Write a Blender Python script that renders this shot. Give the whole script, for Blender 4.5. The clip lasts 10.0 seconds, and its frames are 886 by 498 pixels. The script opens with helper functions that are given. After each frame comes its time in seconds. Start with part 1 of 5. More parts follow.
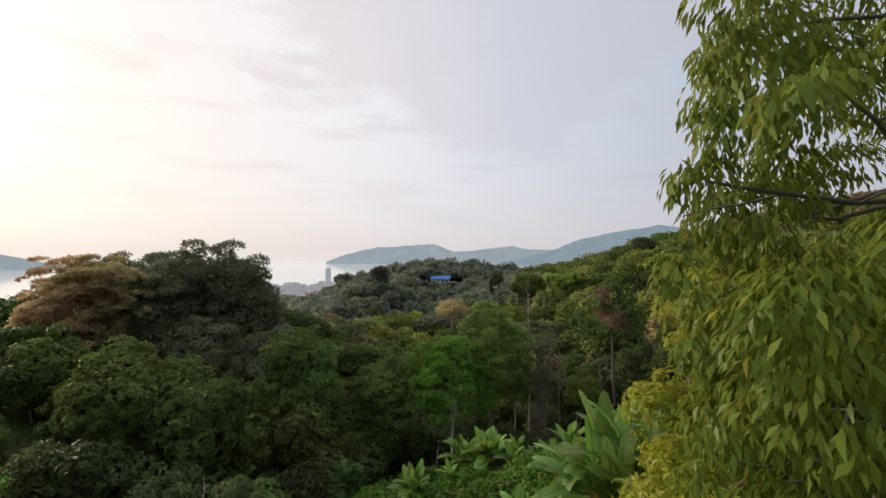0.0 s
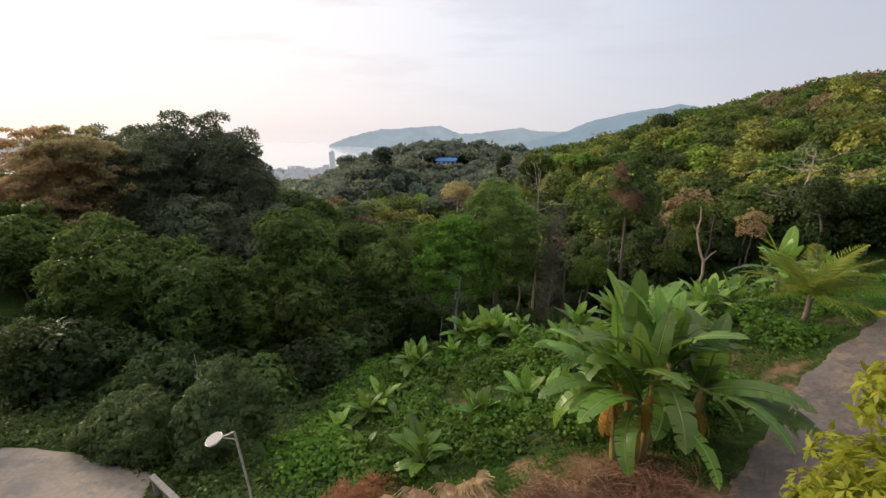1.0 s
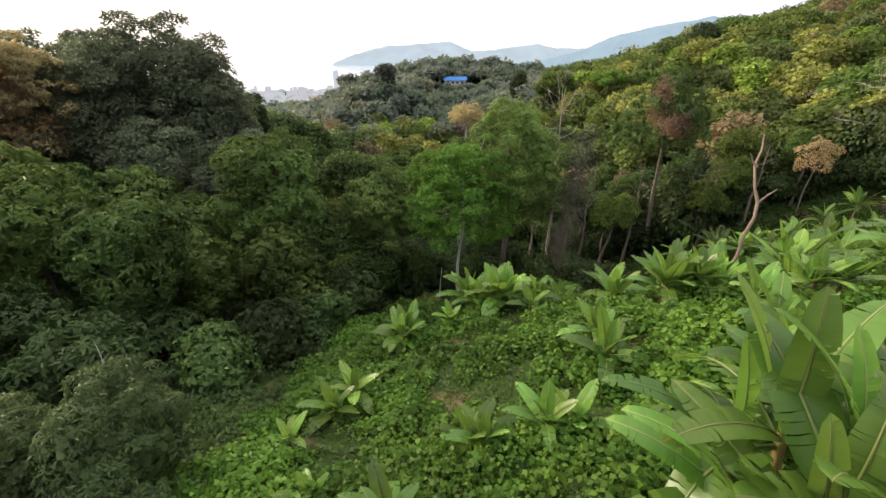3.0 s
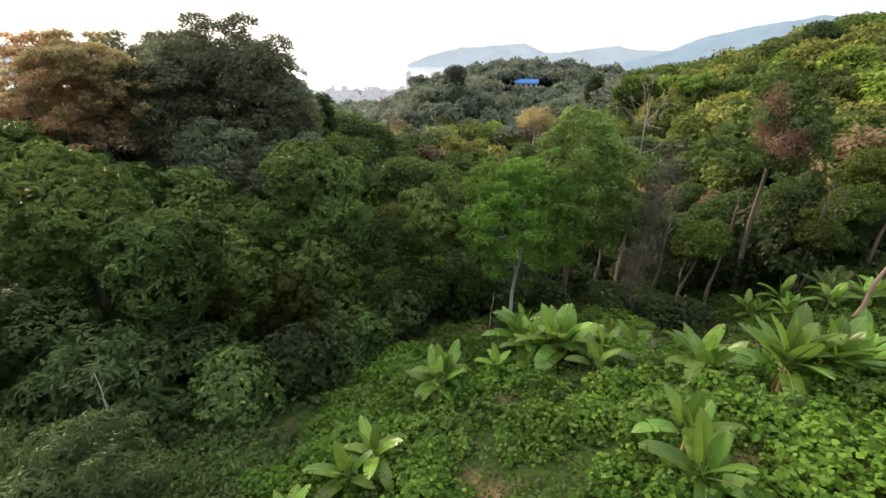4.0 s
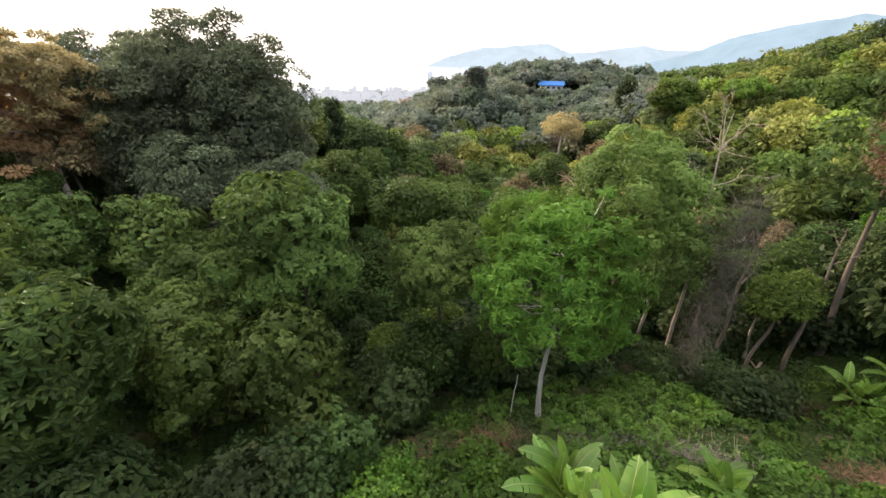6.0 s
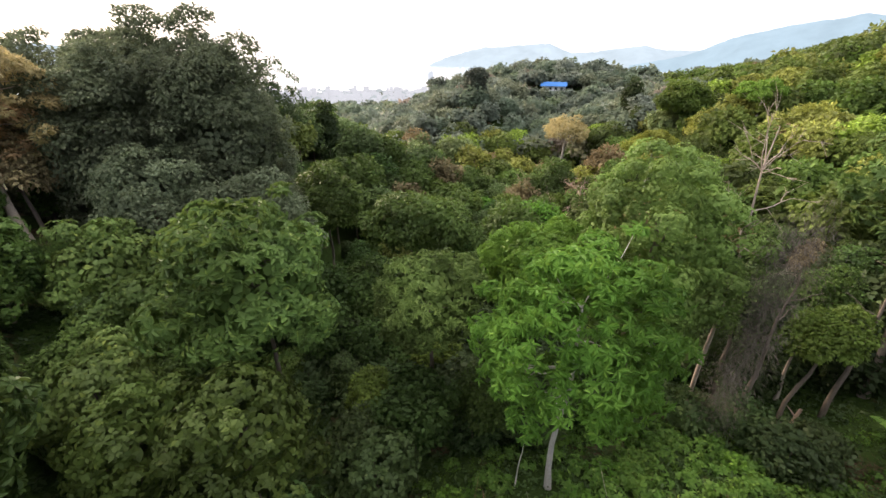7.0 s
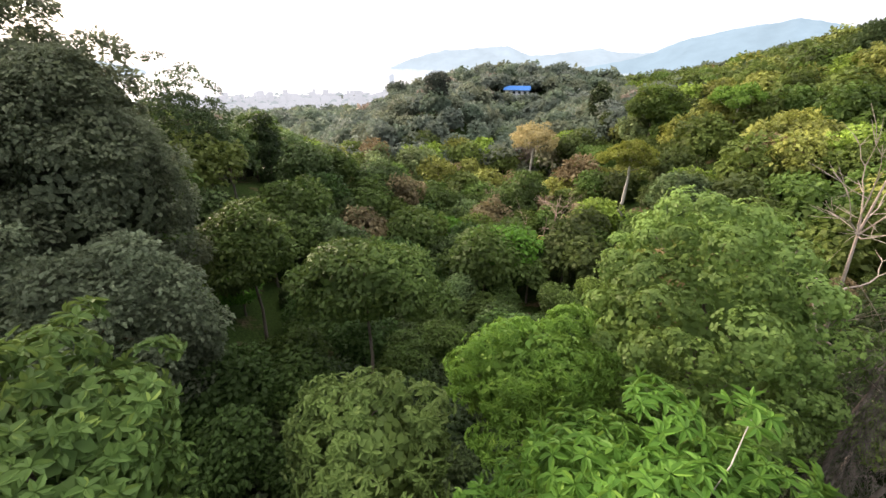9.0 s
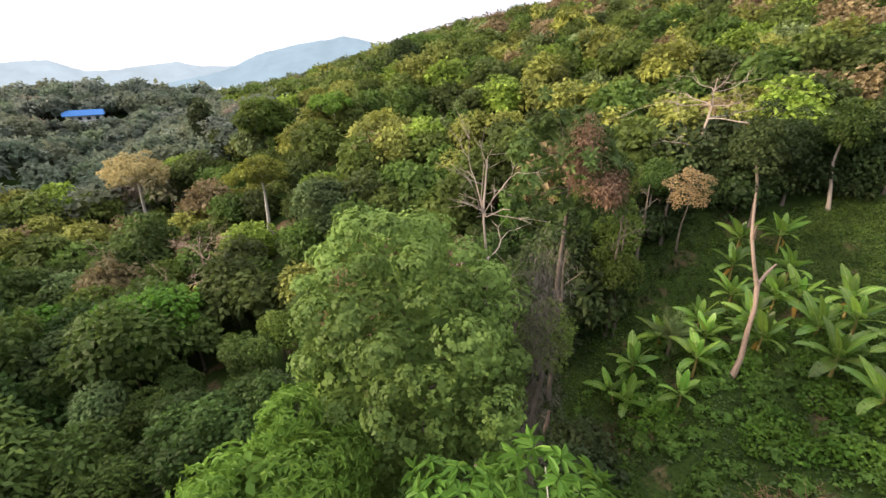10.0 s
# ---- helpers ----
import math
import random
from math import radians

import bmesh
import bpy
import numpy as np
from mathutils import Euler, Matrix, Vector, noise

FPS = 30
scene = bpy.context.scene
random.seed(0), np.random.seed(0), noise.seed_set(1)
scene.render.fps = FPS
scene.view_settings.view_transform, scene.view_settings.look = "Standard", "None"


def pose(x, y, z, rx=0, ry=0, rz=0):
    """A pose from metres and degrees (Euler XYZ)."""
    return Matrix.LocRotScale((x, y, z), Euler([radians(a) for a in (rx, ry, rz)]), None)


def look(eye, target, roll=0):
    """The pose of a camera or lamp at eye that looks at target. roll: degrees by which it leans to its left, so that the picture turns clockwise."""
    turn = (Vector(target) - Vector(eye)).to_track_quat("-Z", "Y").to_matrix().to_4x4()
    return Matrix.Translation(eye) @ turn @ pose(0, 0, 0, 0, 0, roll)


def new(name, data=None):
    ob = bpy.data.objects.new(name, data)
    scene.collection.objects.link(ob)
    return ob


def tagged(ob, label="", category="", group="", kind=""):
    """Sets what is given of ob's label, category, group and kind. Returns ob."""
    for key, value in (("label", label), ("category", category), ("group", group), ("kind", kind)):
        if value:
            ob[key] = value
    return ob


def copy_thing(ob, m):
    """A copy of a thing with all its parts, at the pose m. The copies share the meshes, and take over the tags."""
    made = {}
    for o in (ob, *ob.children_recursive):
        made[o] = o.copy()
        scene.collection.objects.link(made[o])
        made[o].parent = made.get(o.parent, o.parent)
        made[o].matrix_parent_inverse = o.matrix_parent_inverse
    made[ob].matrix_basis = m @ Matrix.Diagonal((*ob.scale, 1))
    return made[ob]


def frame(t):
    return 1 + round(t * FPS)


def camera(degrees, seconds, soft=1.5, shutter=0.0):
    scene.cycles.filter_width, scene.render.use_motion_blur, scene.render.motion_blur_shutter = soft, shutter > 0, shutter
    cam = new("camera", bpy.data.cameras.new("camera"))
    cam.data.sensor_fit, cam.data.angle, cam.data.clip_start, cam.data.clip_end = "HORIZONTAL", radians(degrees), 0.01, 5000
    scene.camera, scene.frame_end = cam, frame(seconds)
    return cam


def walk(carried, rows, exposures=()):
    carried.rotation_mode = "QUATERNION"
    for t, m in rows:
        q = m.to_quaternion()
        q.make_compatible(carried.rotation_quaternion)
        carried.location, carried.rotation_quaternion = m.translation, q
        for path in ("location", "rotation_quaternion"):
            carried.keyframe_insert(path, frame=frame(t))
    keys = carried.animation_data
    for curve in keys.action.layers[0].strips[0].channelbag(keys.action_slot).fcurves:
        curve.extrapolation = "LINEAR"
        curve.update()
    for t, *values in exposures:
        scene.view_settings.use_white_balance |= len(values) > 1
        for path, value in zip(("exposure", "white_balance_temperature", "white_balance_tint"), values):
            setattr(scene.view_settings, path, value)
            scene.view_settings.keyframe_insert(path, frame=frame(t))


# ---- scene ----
cam = camera(93.0, 10.0, soft=1.5, shutter=0.03)
METRES, EYE, TILT, LEAN, TURN = 50.0, 20.0, 0.0, 0.0, 0.0
ROWS = [
    (0.0, 0.0, 0.0, 0.0, 0.0, 0.0, 0.0),
    (0.5, 0.0018, 0.0416, -0.0155, 0.14, -4.14, 0.01),
    (1.0, 0.0049, 0.083, -0.0296, 0.82, -15.65, 0.05),
    (1.5, 0.0082, 0.1235, -0.0422, 1.31, -24.62, 0.09),
    (2.0, 0.0117, 0.1648, -0.0512, 1.2, -25.59, 0.08),
    (3.5, 0.0235, 0.2891, -0.0542, 4.32, -25.47, 0.07),
    (4.0, 0.0248, 0.3348, -0.0538, 11.13, -25.35, -0.04),
    (4.5, 0.0205, 0.3817, -0.0533, 12.92, -25.36, -0.06),
    (5.0, 0.0126, 0.4331, -0.0521, 13.4, -25.37, -0.04),
    (5.5, 0.0045, 0.4866, -0.0516, 13.74, -25.32, -0.02),
    (7.0, -0.0189, 0.6511, -0.0483, 13.99, -25.36, -0.03),
    (7.5, -0.0272, 0.7084, -0.0475, 14.06, -25.35, -0.04),
    (8.0, -0.0361, 0.7673, -0.0466, 14.07, -25.33, -0.03),
    (8.5, -0.0452, 0.8262, -0.0459, 14.06, -25.32, -0.07),
    (9.0, -0.0537, 0.8841, -0.0445, 9.13, -25.07, 0.0),
    (9.5, -0.0575, 0.9384, -0.0434, -12.14, -24.05, 0.35),
    (10.0, -0.0451, 0.9829, -0.0437, -39.52, -23.94, 0.75),
]
EXPOSURES = [(0.0, -0.34, 6500, 15), (0.5, -0.36, 6500, 15), (1.0, -0.14, 6500, 16), (1.5, 0.50, 6500, 17), (2.0, 0.69, 6500, 17), (3.5, 0.53, 6500, 16), (5.0, 0.77, 6500, 18), (7.0, 0.90, 6500, 18), (9.0, 0.90, 6500, 19), (10.0, 0.72, 6500, 18)]
walk(cam, [(t, pose(0, 0, EYE, TILT, LEAN, TURN) @ pose(METRES * x, METRES * y, METRES * z, 90 + pitch, roll, yaw)) for t, x, y, z, yaw, pitch, roll in ROWS], EXPOSURES)

# ---- sky and sun: a hazy evening, the sun low behind thin cloud, ahead and to one side ----
SUN_AZ, SUN_EL = -58.0, 20.0
sun_way = Vector((math.sin(radians(SUN_AZ)) * math.cos(radians(SUN_EL)), math.cos(radians(SUN_AZ)) * math.cos(radians(SUN_EL)), math.sin(radians(SUN_EL))))
sun = new("sun", bpy.data.lights.new("sun", "SUN"))
sun.data.energy, sun.data.angle, sun.data.color = 3.9, radians(14), (1.0, 0.85, 0.60)
sun.matrix_world = look(sun_way * 50, (0, 0, 0))

world = bpy.data.worlds.new("evening_sky")
scene.world = world
world.use_nodes = True


class Nodes:
    """A short way to write node trees."""

    def __init__(self, tree):
        self.tree = tree
        tree.nodes.clear()

    def add(self, kind, operation=None, **sockets):
        n = self.tree.nodes.new(kind)
        if operation:
            n.operation = operation
        for key, value in sockets.items():
            at = n.inputs[int(key[1:])] if key[0] == "_" and key[1:].isdigit() else n.inputs[key.replace("_", " ")]
            if isinstance(value, bpy.types.NodeSocket):
                self.tree.links.new(value, at)
            else:
                at.default_value = value
        return n

    def math(self, op, a, b=0.0, c=0.0):
        return self.add("ShaderNodeMath", op, _0=a, _1=b, _2=c).outputs[0]

    def ramp(self, fac, stops):
        n = self.add("ShaderNodeValToRGB", None, Fac=fac)
        while len(n.color_ramp.elements) < len(stops):
            n.color_ramp.elements.new(0.5)
        for e, (at, col) in zip(n.color_ramp.elements, stops):
            e.position, e.color = at, (*col, 1.0)
        return n.outputs["Color"]

    def mix(self, fac, a, b, blend="MIX"):
        n = self.add("ShaderNodeMix")
        n.data_type, n.blend_type = "RGBA", blend
        for i, v in ((0, fac), (6, a), (7, b)):
            if isinstance(v, bpy.types.NodeSocket):
                self.tree.links.new(v, n.inputs[i])
            else:
                n.inputs[i].default_value = v if i == 0 else (*v, 1.0)
        return n.outputs[2]

    def noise(self, vector, scale, detail=3.0, rough=0.5):
        return self.add("ShaderNodeTexNoise", None, Vector=vector, Scale=scale, Detail=detail, Roughness=rough).outputs["Fac"]


w = Nodes(world.node_tree)
way = w.add("ShaderNodeTexCoord").outputs["Generated"]
sep = w.add("ShaderNodeSeparateXYZ", None, Vector=way)
up = w.math("ABSOLUTE", sep.outputs["Z"])
flat_sun = Vector((sun_way.x, sun_way.y, 0.10)).normalized()
toward = w.add("ShaderNodeVectorMath", "DOT_PRODUCT", _0=way, _1=tuple(flat_sun)).outputs["Value"]
toward = w.math("MULTIPLY_ADD", toward, 0.5, 0.5)
veil = w.ramp(toward, [(0.0, (0.34, 0.40, 0.48)), (0.5, (0.58, 0.67, 0.77)), (0.74, (0.90, 0.97, 1.03)), (0.86, (1.08, 1.09, 1.08)), (1.0, (1.20, 1.15, 1.04))])
low = w.math("POWER", w.math("SUBTRACT", 1.0, up), 6.0)
glow = w.ramp(toward, [(0.0, (0.52, 0.56, 0.62)), (0.6, (0.76, 0.77, 0.79)), (0.85, (0.96, 0.91, 0.88)), (1.0, (1.08, 1.01, 0.92))])
veil = w.mix(low, veil, glow)
# thin cloud brightens the sky overhead
veil = w.mix(w.add("ShaderNodeMapRange", None, Value=sep.outputs["Z"], From_Min=0.55, From_Max=0.95).outputs[0], veil, (2.2, 2.13, 2.0))
stretched = w.add("ShaderNodeVectorMath", "MULTIPLY", _0=way, _1=(1.0, 1.0, 3.0)).outputs["Vector"]
wisps = w.noise(stretched, 2.6, 6.0, 0.58)
# one broad grey cloud bank ahead, and thin streaks below it
bank_way = Vector((math.sin(radians(9)) * math.cos(radians(27)), math.cos(radians(9)) * math.cos(radians(27)), math.sin(radians(27))))
off = w.add("ShaderNodeVectorMath", "SUBTRACT", _0=way, _1=tuple(bank_way)).outputs["Vector"]
off = w.add("ShaderNodeVectorMath", "MULTIPLY", _0=off, _1=(1.0, 1.0, 2.1)).outputs["Vector"]
near = w.add("ShaderNodeVectorMath", "LENGTH", _0=off).outputs["Value"]
near = w.math("ADD", near, w.math("MULTIPLY", w.math("SUBTRACT", w.noise(stretched, 3.0, 7.0, 0.6), 0.5), 1.0))
bank = w.add("ShaderNodeMapRange", None, Value=near, From_Min=0.50, From_Max=0.38).outputs[0]
streak = w.add("ShaderNodeMapRange", None, Value=w.noise(w.add("ShaderNodeVectorMath", "MULTIPLY", _0=way, _1=(1.0, 1.0, 7.0)).outputs["Vector"], 3.1, 5.0, 0.6), From_Min=0.50, From_Max=0.64).outputs[0]
cloud = w.math("MAXIMUM", w.math("MULTIPLY", bank, w.math("MULTIPLY_ADD", wisps, 0.7, 0.5)), w.math("MULTIPLY", streak, 0.85))
cloud = w.math("MULTIPLY", cloud, w.math("SUBTRACT", 1.0, low))
shade = w.ramp(toward, [(0.0, (0.40, 0.43, 0.48)), (0.7, (0.74, 0.78, 0.84)), (0.82, (0.89, 0.86, 0.87)), (0.92, (0.99, 0.92, 0.89)), (1.0, (1.08, 1.0, 0.94))])
veil = w.mix(w.math("MINIMUM", cloud, 1.0), veil, shade)
air = w.add("ShaderNodeTexSky")
air.sky_type, air.sun_disc, air.sun_elevation, air.sun_rotation, air.dust_density = "NISHITA", False, radians(SUN_EL), radians(SUN_AZ), 3.0
both = w.mix(1.0, w.mix(1.0, air.outputs["Color"], (0.01, 0.01, 0.01), "MULTIPLY"), veil, "ADD")
w.add("ShaderNodeOutputWorld", None, Surface=w.add("ShaderNodeBackground", None, Color=both, Strength=1.0).outputs[0])


# ---- materials ----
def material(name):
    m = bpy.data.materials.new(name)
    m.use_nodes = True
    return m, Nodes(m.node_tree)


def leaf_material(name, dark, mid, bright, rough=0.5, through_light=0.3, patch=0.3, blotch=0.35, veins=None, stands=0.34, grain=0.0):
    """Leaves: colour varies leaf by leaf, in clumps of a metre or two, and from plant to plant."""
    m, n = material(name)
    geo, info = n.add("ShaderNodeNewGeometry"), n.add("ShaderNodeObjectInfo")
    col = n.ramp(geo.outputs["Random Per Island"], [(0.0, tuple(0.5 * (p + r) for p, r in zip(dark, mid))), (0.5, mid), (0.92, mid), (1.0, bright)])
    clump = n.noise(geo.outputs["Position"], blotch, 3.0, 0.6)
    col = n.mix(n.math("MULTIPLY", n.math("SUBTRACT", clump, 0.35), 2.0 * patch), col, bright)
    if veins:  # a big blade: a pale rib along x and fine cross veins
        at = n.add("ShaderNodeTexCoord").outputs["Object"]
        ax = n.add("ShaderNodeSeparateXYZ", None, Vector=at)
        wide = n.math("ABSOLUTE", ax.outputs["Y"])
        line = n.math("SINE", n.math("MULTIPLY", n.math("SUBTRACT", ax.outputs["X"], n.math("MULTIPLY", wide, 0.4)), 190.0))
        col = n.mix(n.math("MULTIPLY_ADD", line, 0.07, 0.07), col, tuple(v * 0.55 for v in mid))
        col = n.mix(n.math("MULTIPLY", n.noise(at, 6.0, 3.0, 0.6), 0.5), col, bright)
        col = n.mix(n.math("LESS_THAN", wide, 0.009), col, veins)
    hue = n.math("MULTIPLY_ADD", info.outputs["Random"], 0.028, 0.486)
    val = n.math("MULTIPLY_ADD", n.math("FRACT", n.math("MULTIPLY", info.outputs["Random"], 7.31)), 0.7, 0.68) if not veins else n.math("MULTIPLY_ADD", n.math("FRACT", n.math("MULTIPLY", info.outputs["Random"], 7.31)), 0.85, 0.55)
    stand = n.add("ShaderNodeMapRange", None, Value=n.noise(geo.outputs["Position"], 0.13, 1.0, 0.5), From_Min=0.36, From_Max=0.64, To_Min=1.0 - stands, To_Max=1.0 + stands)
    val = n.math("MULTIPLY", val, stand.outputs[0])
    col = n.add("ShaderNodeHueSaturation", None, Hue=hue, Saturation=1.0, Value=val, Color=col).outputs[0]
    if grain:  # sprays too far off to be built leaf by leaf: fine mottling and relief
        speck = n.noise(geo.outputs["Position"], grain, 3.0, 0.7)
        col = n.mix(n.ramp(speck, [(0.36, (1, 1, 1)), (0.60, (0, 0, 0))]), col, tuple(0.35 * v for v in mid))
    face = n.add("ShaderNodeBsdfPrincipled", None, Base_Color=col, Roughness=rough)
    if grain:
        n.tree.links.new(n.add("ShaderNodeBump", None, Strength=0.8, Distance=0.5 / grain, Height=speck).outputs[0], face.inputs["Normal"])
    face.inputs["Specular IOR Level"].default_value = 0.35 if veins else 0.13
    back = n.add("ShaderNodeBsdfTranslucent", None, Color=n.mix(0.5, col, bright))
    out = n.add("ShaderNodeMixShader", None, _0=through_light, _1=face.outputs[0], _2=back.outputs[0])
    n.add("ShaderNodeOutputMaterial", None, Surface=out.outputs[0])
    return m


def rough_material(name, dark, light, scale, rough=0.85, bump=0.3, metal=0.0, fine=9.0, stretch=(1, 1, 1), stain=None):
    """Bark, soil, concrete: two scales of variation and a fine relief."""
    m, n = material(name)
    pos = n.add("ShaderNodeVectorMath", "MULTIPLY", _0=n.add("ShaderNodeNewGeometry").outputs["Position"], _1=stretch).outputs["Vector"]
    big, small = n.noise(pos, scale, 4.0, 0.6), n.noise(pos, scale * fine, 4.0, 0.65)
    col = n.mix(n.ramp(big, [(0.3, (0, 0, 0)), (0.7, (1, 1, 1))]), dark, light)
    col = n.mix(0.45, col, n.mix(n.ramp(small, [(0.35, (0, 0, 0)), (0.65, (1, 1, 1))]), dark, light))
    if stain:
        col = n.mix(n.math("MULTIPLY", n.ramp(n.noise(pos, scale * 2.3, 5.0, 0.7), [(0.52, (0, 0, 0)), (0.62, (1, 1, 1))]), 0.7), col, stain)
    b = n.add("ShaderNodeBump", None, Strength=bump, Distance=0.05, Height=small)
    s = n.add("ShaderNodeBsdfPrincipled", None, Base_Color=col, Roughness=rough, Metallic=metal, Normal=b.outputs[0])
    s.inputs["Specular IOR Level"].default_value = 0.5 if metal else 0.15
    n.add("ShaderNodeOutputMaterial", None, Surface=s.outputs[0])
    return m


def plain_material(name, col, rough=0.6, metal=0.0):
    return rough_material(name, tuple(c * 0.88 for c in col), col, 1.5, rough, 0.05, metal)


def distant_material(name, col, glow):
    """Far land seen through kilometres of bright evening air: a plain backdrop whose haze is painted as emission."""
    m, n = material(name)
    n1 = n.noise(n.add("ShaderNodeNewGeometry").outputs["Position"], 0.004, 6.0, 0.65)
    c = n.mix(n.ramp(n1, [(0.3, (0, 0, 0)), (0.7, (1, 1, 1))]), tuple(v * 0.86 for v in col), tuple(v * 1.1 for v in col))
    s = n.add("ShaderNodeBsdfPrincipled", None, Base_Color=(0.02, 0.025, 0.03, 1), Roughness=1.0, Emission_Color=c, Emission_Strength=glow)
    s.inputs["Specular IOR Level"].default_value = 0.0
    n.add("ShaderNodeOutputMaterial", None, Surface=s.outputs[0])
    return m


LEAF_DARK = leaf_material("leaf_dark_green", (0.022, 0.038, 0.015), (0.043, 0.067, 0.024), (0.085, 0.118, 0.04))
# single trees on the far hill: distance haze painted as grey-green
LEAF_HAZE = leaf_material("leaf_far_haze_green", (0.070, 0.088, 0.064), (0.088, 0.108, 0.078), (0.110, 0.130, 0.092), stands=0.15)
# the giants' haze veil is put into this pale grey-green
LEAF_GIANT = leaf_material("leaf_giant_grey_green", (0.105, 0.130, 0.078), (0.155, 0.188, 0.108), (0.200, 0.235, 0.13), through_light=0.42, grain=5.0)
LEAF_PALM = leaf_material("leaf_palm_yellow_green", (0.10, 0.15, 0.02), (0.18, 0.23, 0.035), (0.29, 0.33, 0.06), through_light=0.4)
LEAF_BROAD = leaf_material("leaf_broad_green", (0.024, 0.046, 0.014), (0.050, 0.088, 0.024), (0.13, 0.18, 0.04))
LEAF_CROWN = leaf_material("leaf_crown_green", (0.042, 0.076, 0.022), (0.084, 0.138, 0.036), (0.19, 0.25, 0.055))
# shade under and between trees is put into this darker green
LEAF_SHADE = leaf_material("leaf_shaded_green", (0.019, 0.034, 0.012), (0.036, 0.060, 0.019), (0.075, 0.108, 0.034))
LEAF_MID = leaf_material("leaf_mid_green", (0.034, 0.06, 0.014), (0.066, 0.108, 0.024), (0.12, 0.17, 0.036))
LEAF_LIGHT = leaf_material("leaf_light_green", (0.048, 0.100, 0.014), (0.090, 0.175, 0.025), (0.19, 0.29, 0.045))
LEAF_OLIVE = leaf_material("leaf_olive", (0.046, 0.076, 0.013), (0.092, 0.145, 0.025), (0.21, 0.265, 0.05))
LEAF_YELLOW = leaf_material("leaf_yellow_green", (0.12, 0.15, 0.022), (0.22, 0.26, 0.04), (0.32, 0.34, 0.06))
# dry tan, lightened in the colour for the haze round the tall trees
LEAF_TAN = leaf_material("leaf_dry_tan", (0.28, 0.20, 0.105), (0.42, 0.30, 0.155), (0.52, 0.385, 0.20), through_light=0.5)
LEAF_RUST = leaf_material("leaf_dry_rust", (0.16, 0.085, 0.058), (0.27, 0.15, 0.105), (0.38, 0.235, 0.17))
LEAF_VINE = leaf_material("leaf_vine_yellow_green", (0.056, 0.096, 0.022), (0.100, 0.160, 0.036), (0.18, 0.25, 0.06), blotch=0.6)
LEAF_SOFT = leaf_material("leaf_soft_green", (0.062, 0.105, 0.028), (0.105, 0.165, 0.042), (0.17, 0.235, 0.065))
# half-dry olive, lightened the same way to carry haze
LEAF_SERE = leaf_material("leaf_half_dry_olive", (0.18, 0.158, 0.075), (0.275, 0.235, 0.11), (0.38, 0.31, 0.15), through_light=0.5)
LEAF_GREY = leaf_material("leaf_grey_green", (0.05, 0.08, 0.03), (0.095, 0.14, 0.052), (0.16, 0.21, 0.08))
LEAF_BAMBOO = leaf_material("leaf_bamboo", (0.036, 0.062, 0.021), (0.066, 0.105, 0.037), (0.135, 0.18, 0.065))
LEAF_WEED = leaf_material("leaf_weed_green", (0.030, 0.066, 0.012), (0.060, 0.125, 0.022), (0.13, 0.21, 0.04), blotch=0.5)
LEAF_CREEPER = leaf_material("leaf_creeper", (0.018, 0.047, 0.007), (0.044, 0.108, 0.013), (0.15, 0.25, 0.033), patch=0.6, blotch=0.5)
LEAF_BANANA = leaf_material("leaf_banana", (0.038, 0.105, 0.018), (0.074, 0.185, 0.028), (0.20, 0.31, 0.045), rough=0.34, through_light=0.4, veins=(0.26, 0.32, 0.10))
LEAF_BANANA_DRY = leaf_material("leaf_banana_dry", (0.220, 0.120, 0.030), (0.370, 0.225, 0.050), (0.480, 0.330, 0.080), rough=0.7)
LEAF_NEAR = leaf_material("leaf_glossy_yellow_green", (0.070, 0.118, 0.016), (0.130, 0.205, 0.028), (0.31, 0.28, 0.05), rough=0.35, through_light=0.4, blotch=1.3)
LEAF_YELLOWED = leaf_material("leaf_glossy_yellowed", (0.11, 0.145, 0.012), (0.215, 0.245, 0.022), (0.36, 0.33, 0.05), rough=0.35, through_light=0.45, blotch=1.3)
LEAF_FAN = leaf_material("leaf_dead_fan", (0.30, 0.20, 0.11), (0.46, 0.32, 0.19), (0.58, 0.43, 0.28), rough=0.8, through_light=0.15)
TWIG = leaf_material("dry_twigs", (0.090, 0.048, 0.032), (0.200, 0.110, 0.070), (0.380, 0.250, 0.170), rough=0.9, through_light=0.0)
TWIG_RED = leaf_material("rusty_dead_fern", (0.150, 0.065, 0.032), (0.270, 0.125, 0.062), (0.400, 0.220, 0.120), rough=0.9, through_light=0.1)
TWIG_GREY = leaf_material("grey_dead_vines", (0.075, 0.064, 0.054), (0.145, 0.124, 0.104), (0.25, 0.215, 0.18), rough=0.9, through_light=0.05)
BARK = rough_material("bark_grey_brown", (0.085, 0.068, 0.055), (0.200, 0.165, 0.135), 1.4, 0.9, 0.5, stretch=(1, 1, 0.25))
BARK_PALE = rough_material("bark_pale", (0.30, 0.28, 0.25), (0.55, 0.52, 0.47), 1.6, 0.85, 0.4, stretch=(1, 1, 0.35))
BARK_TAN = rough_material("bark_tan_grey", (0.24, 0.19, 0.155), (0.42, 0.35, 0.295), 1.6, 0.85, 0.4, stretch=(1, 1, 0.35))
BARK_DEAD = rough_material("weathered_dead_wood", (0.22, 0.15, 0.115), (0.40, 0.30, 0.24), 1.4, 0.85, 0.4, stretch=(1, 1, 0.25))
STEM_BANANA = rough_material("banana_pseudostem", (0.16, 0.13, 0.05), (0.33, 0.27, 0.10), 2.5, 0.6, 0.3, stretch=(1, 1, 0.3), stain=(0.20, 0.09, 0.035))
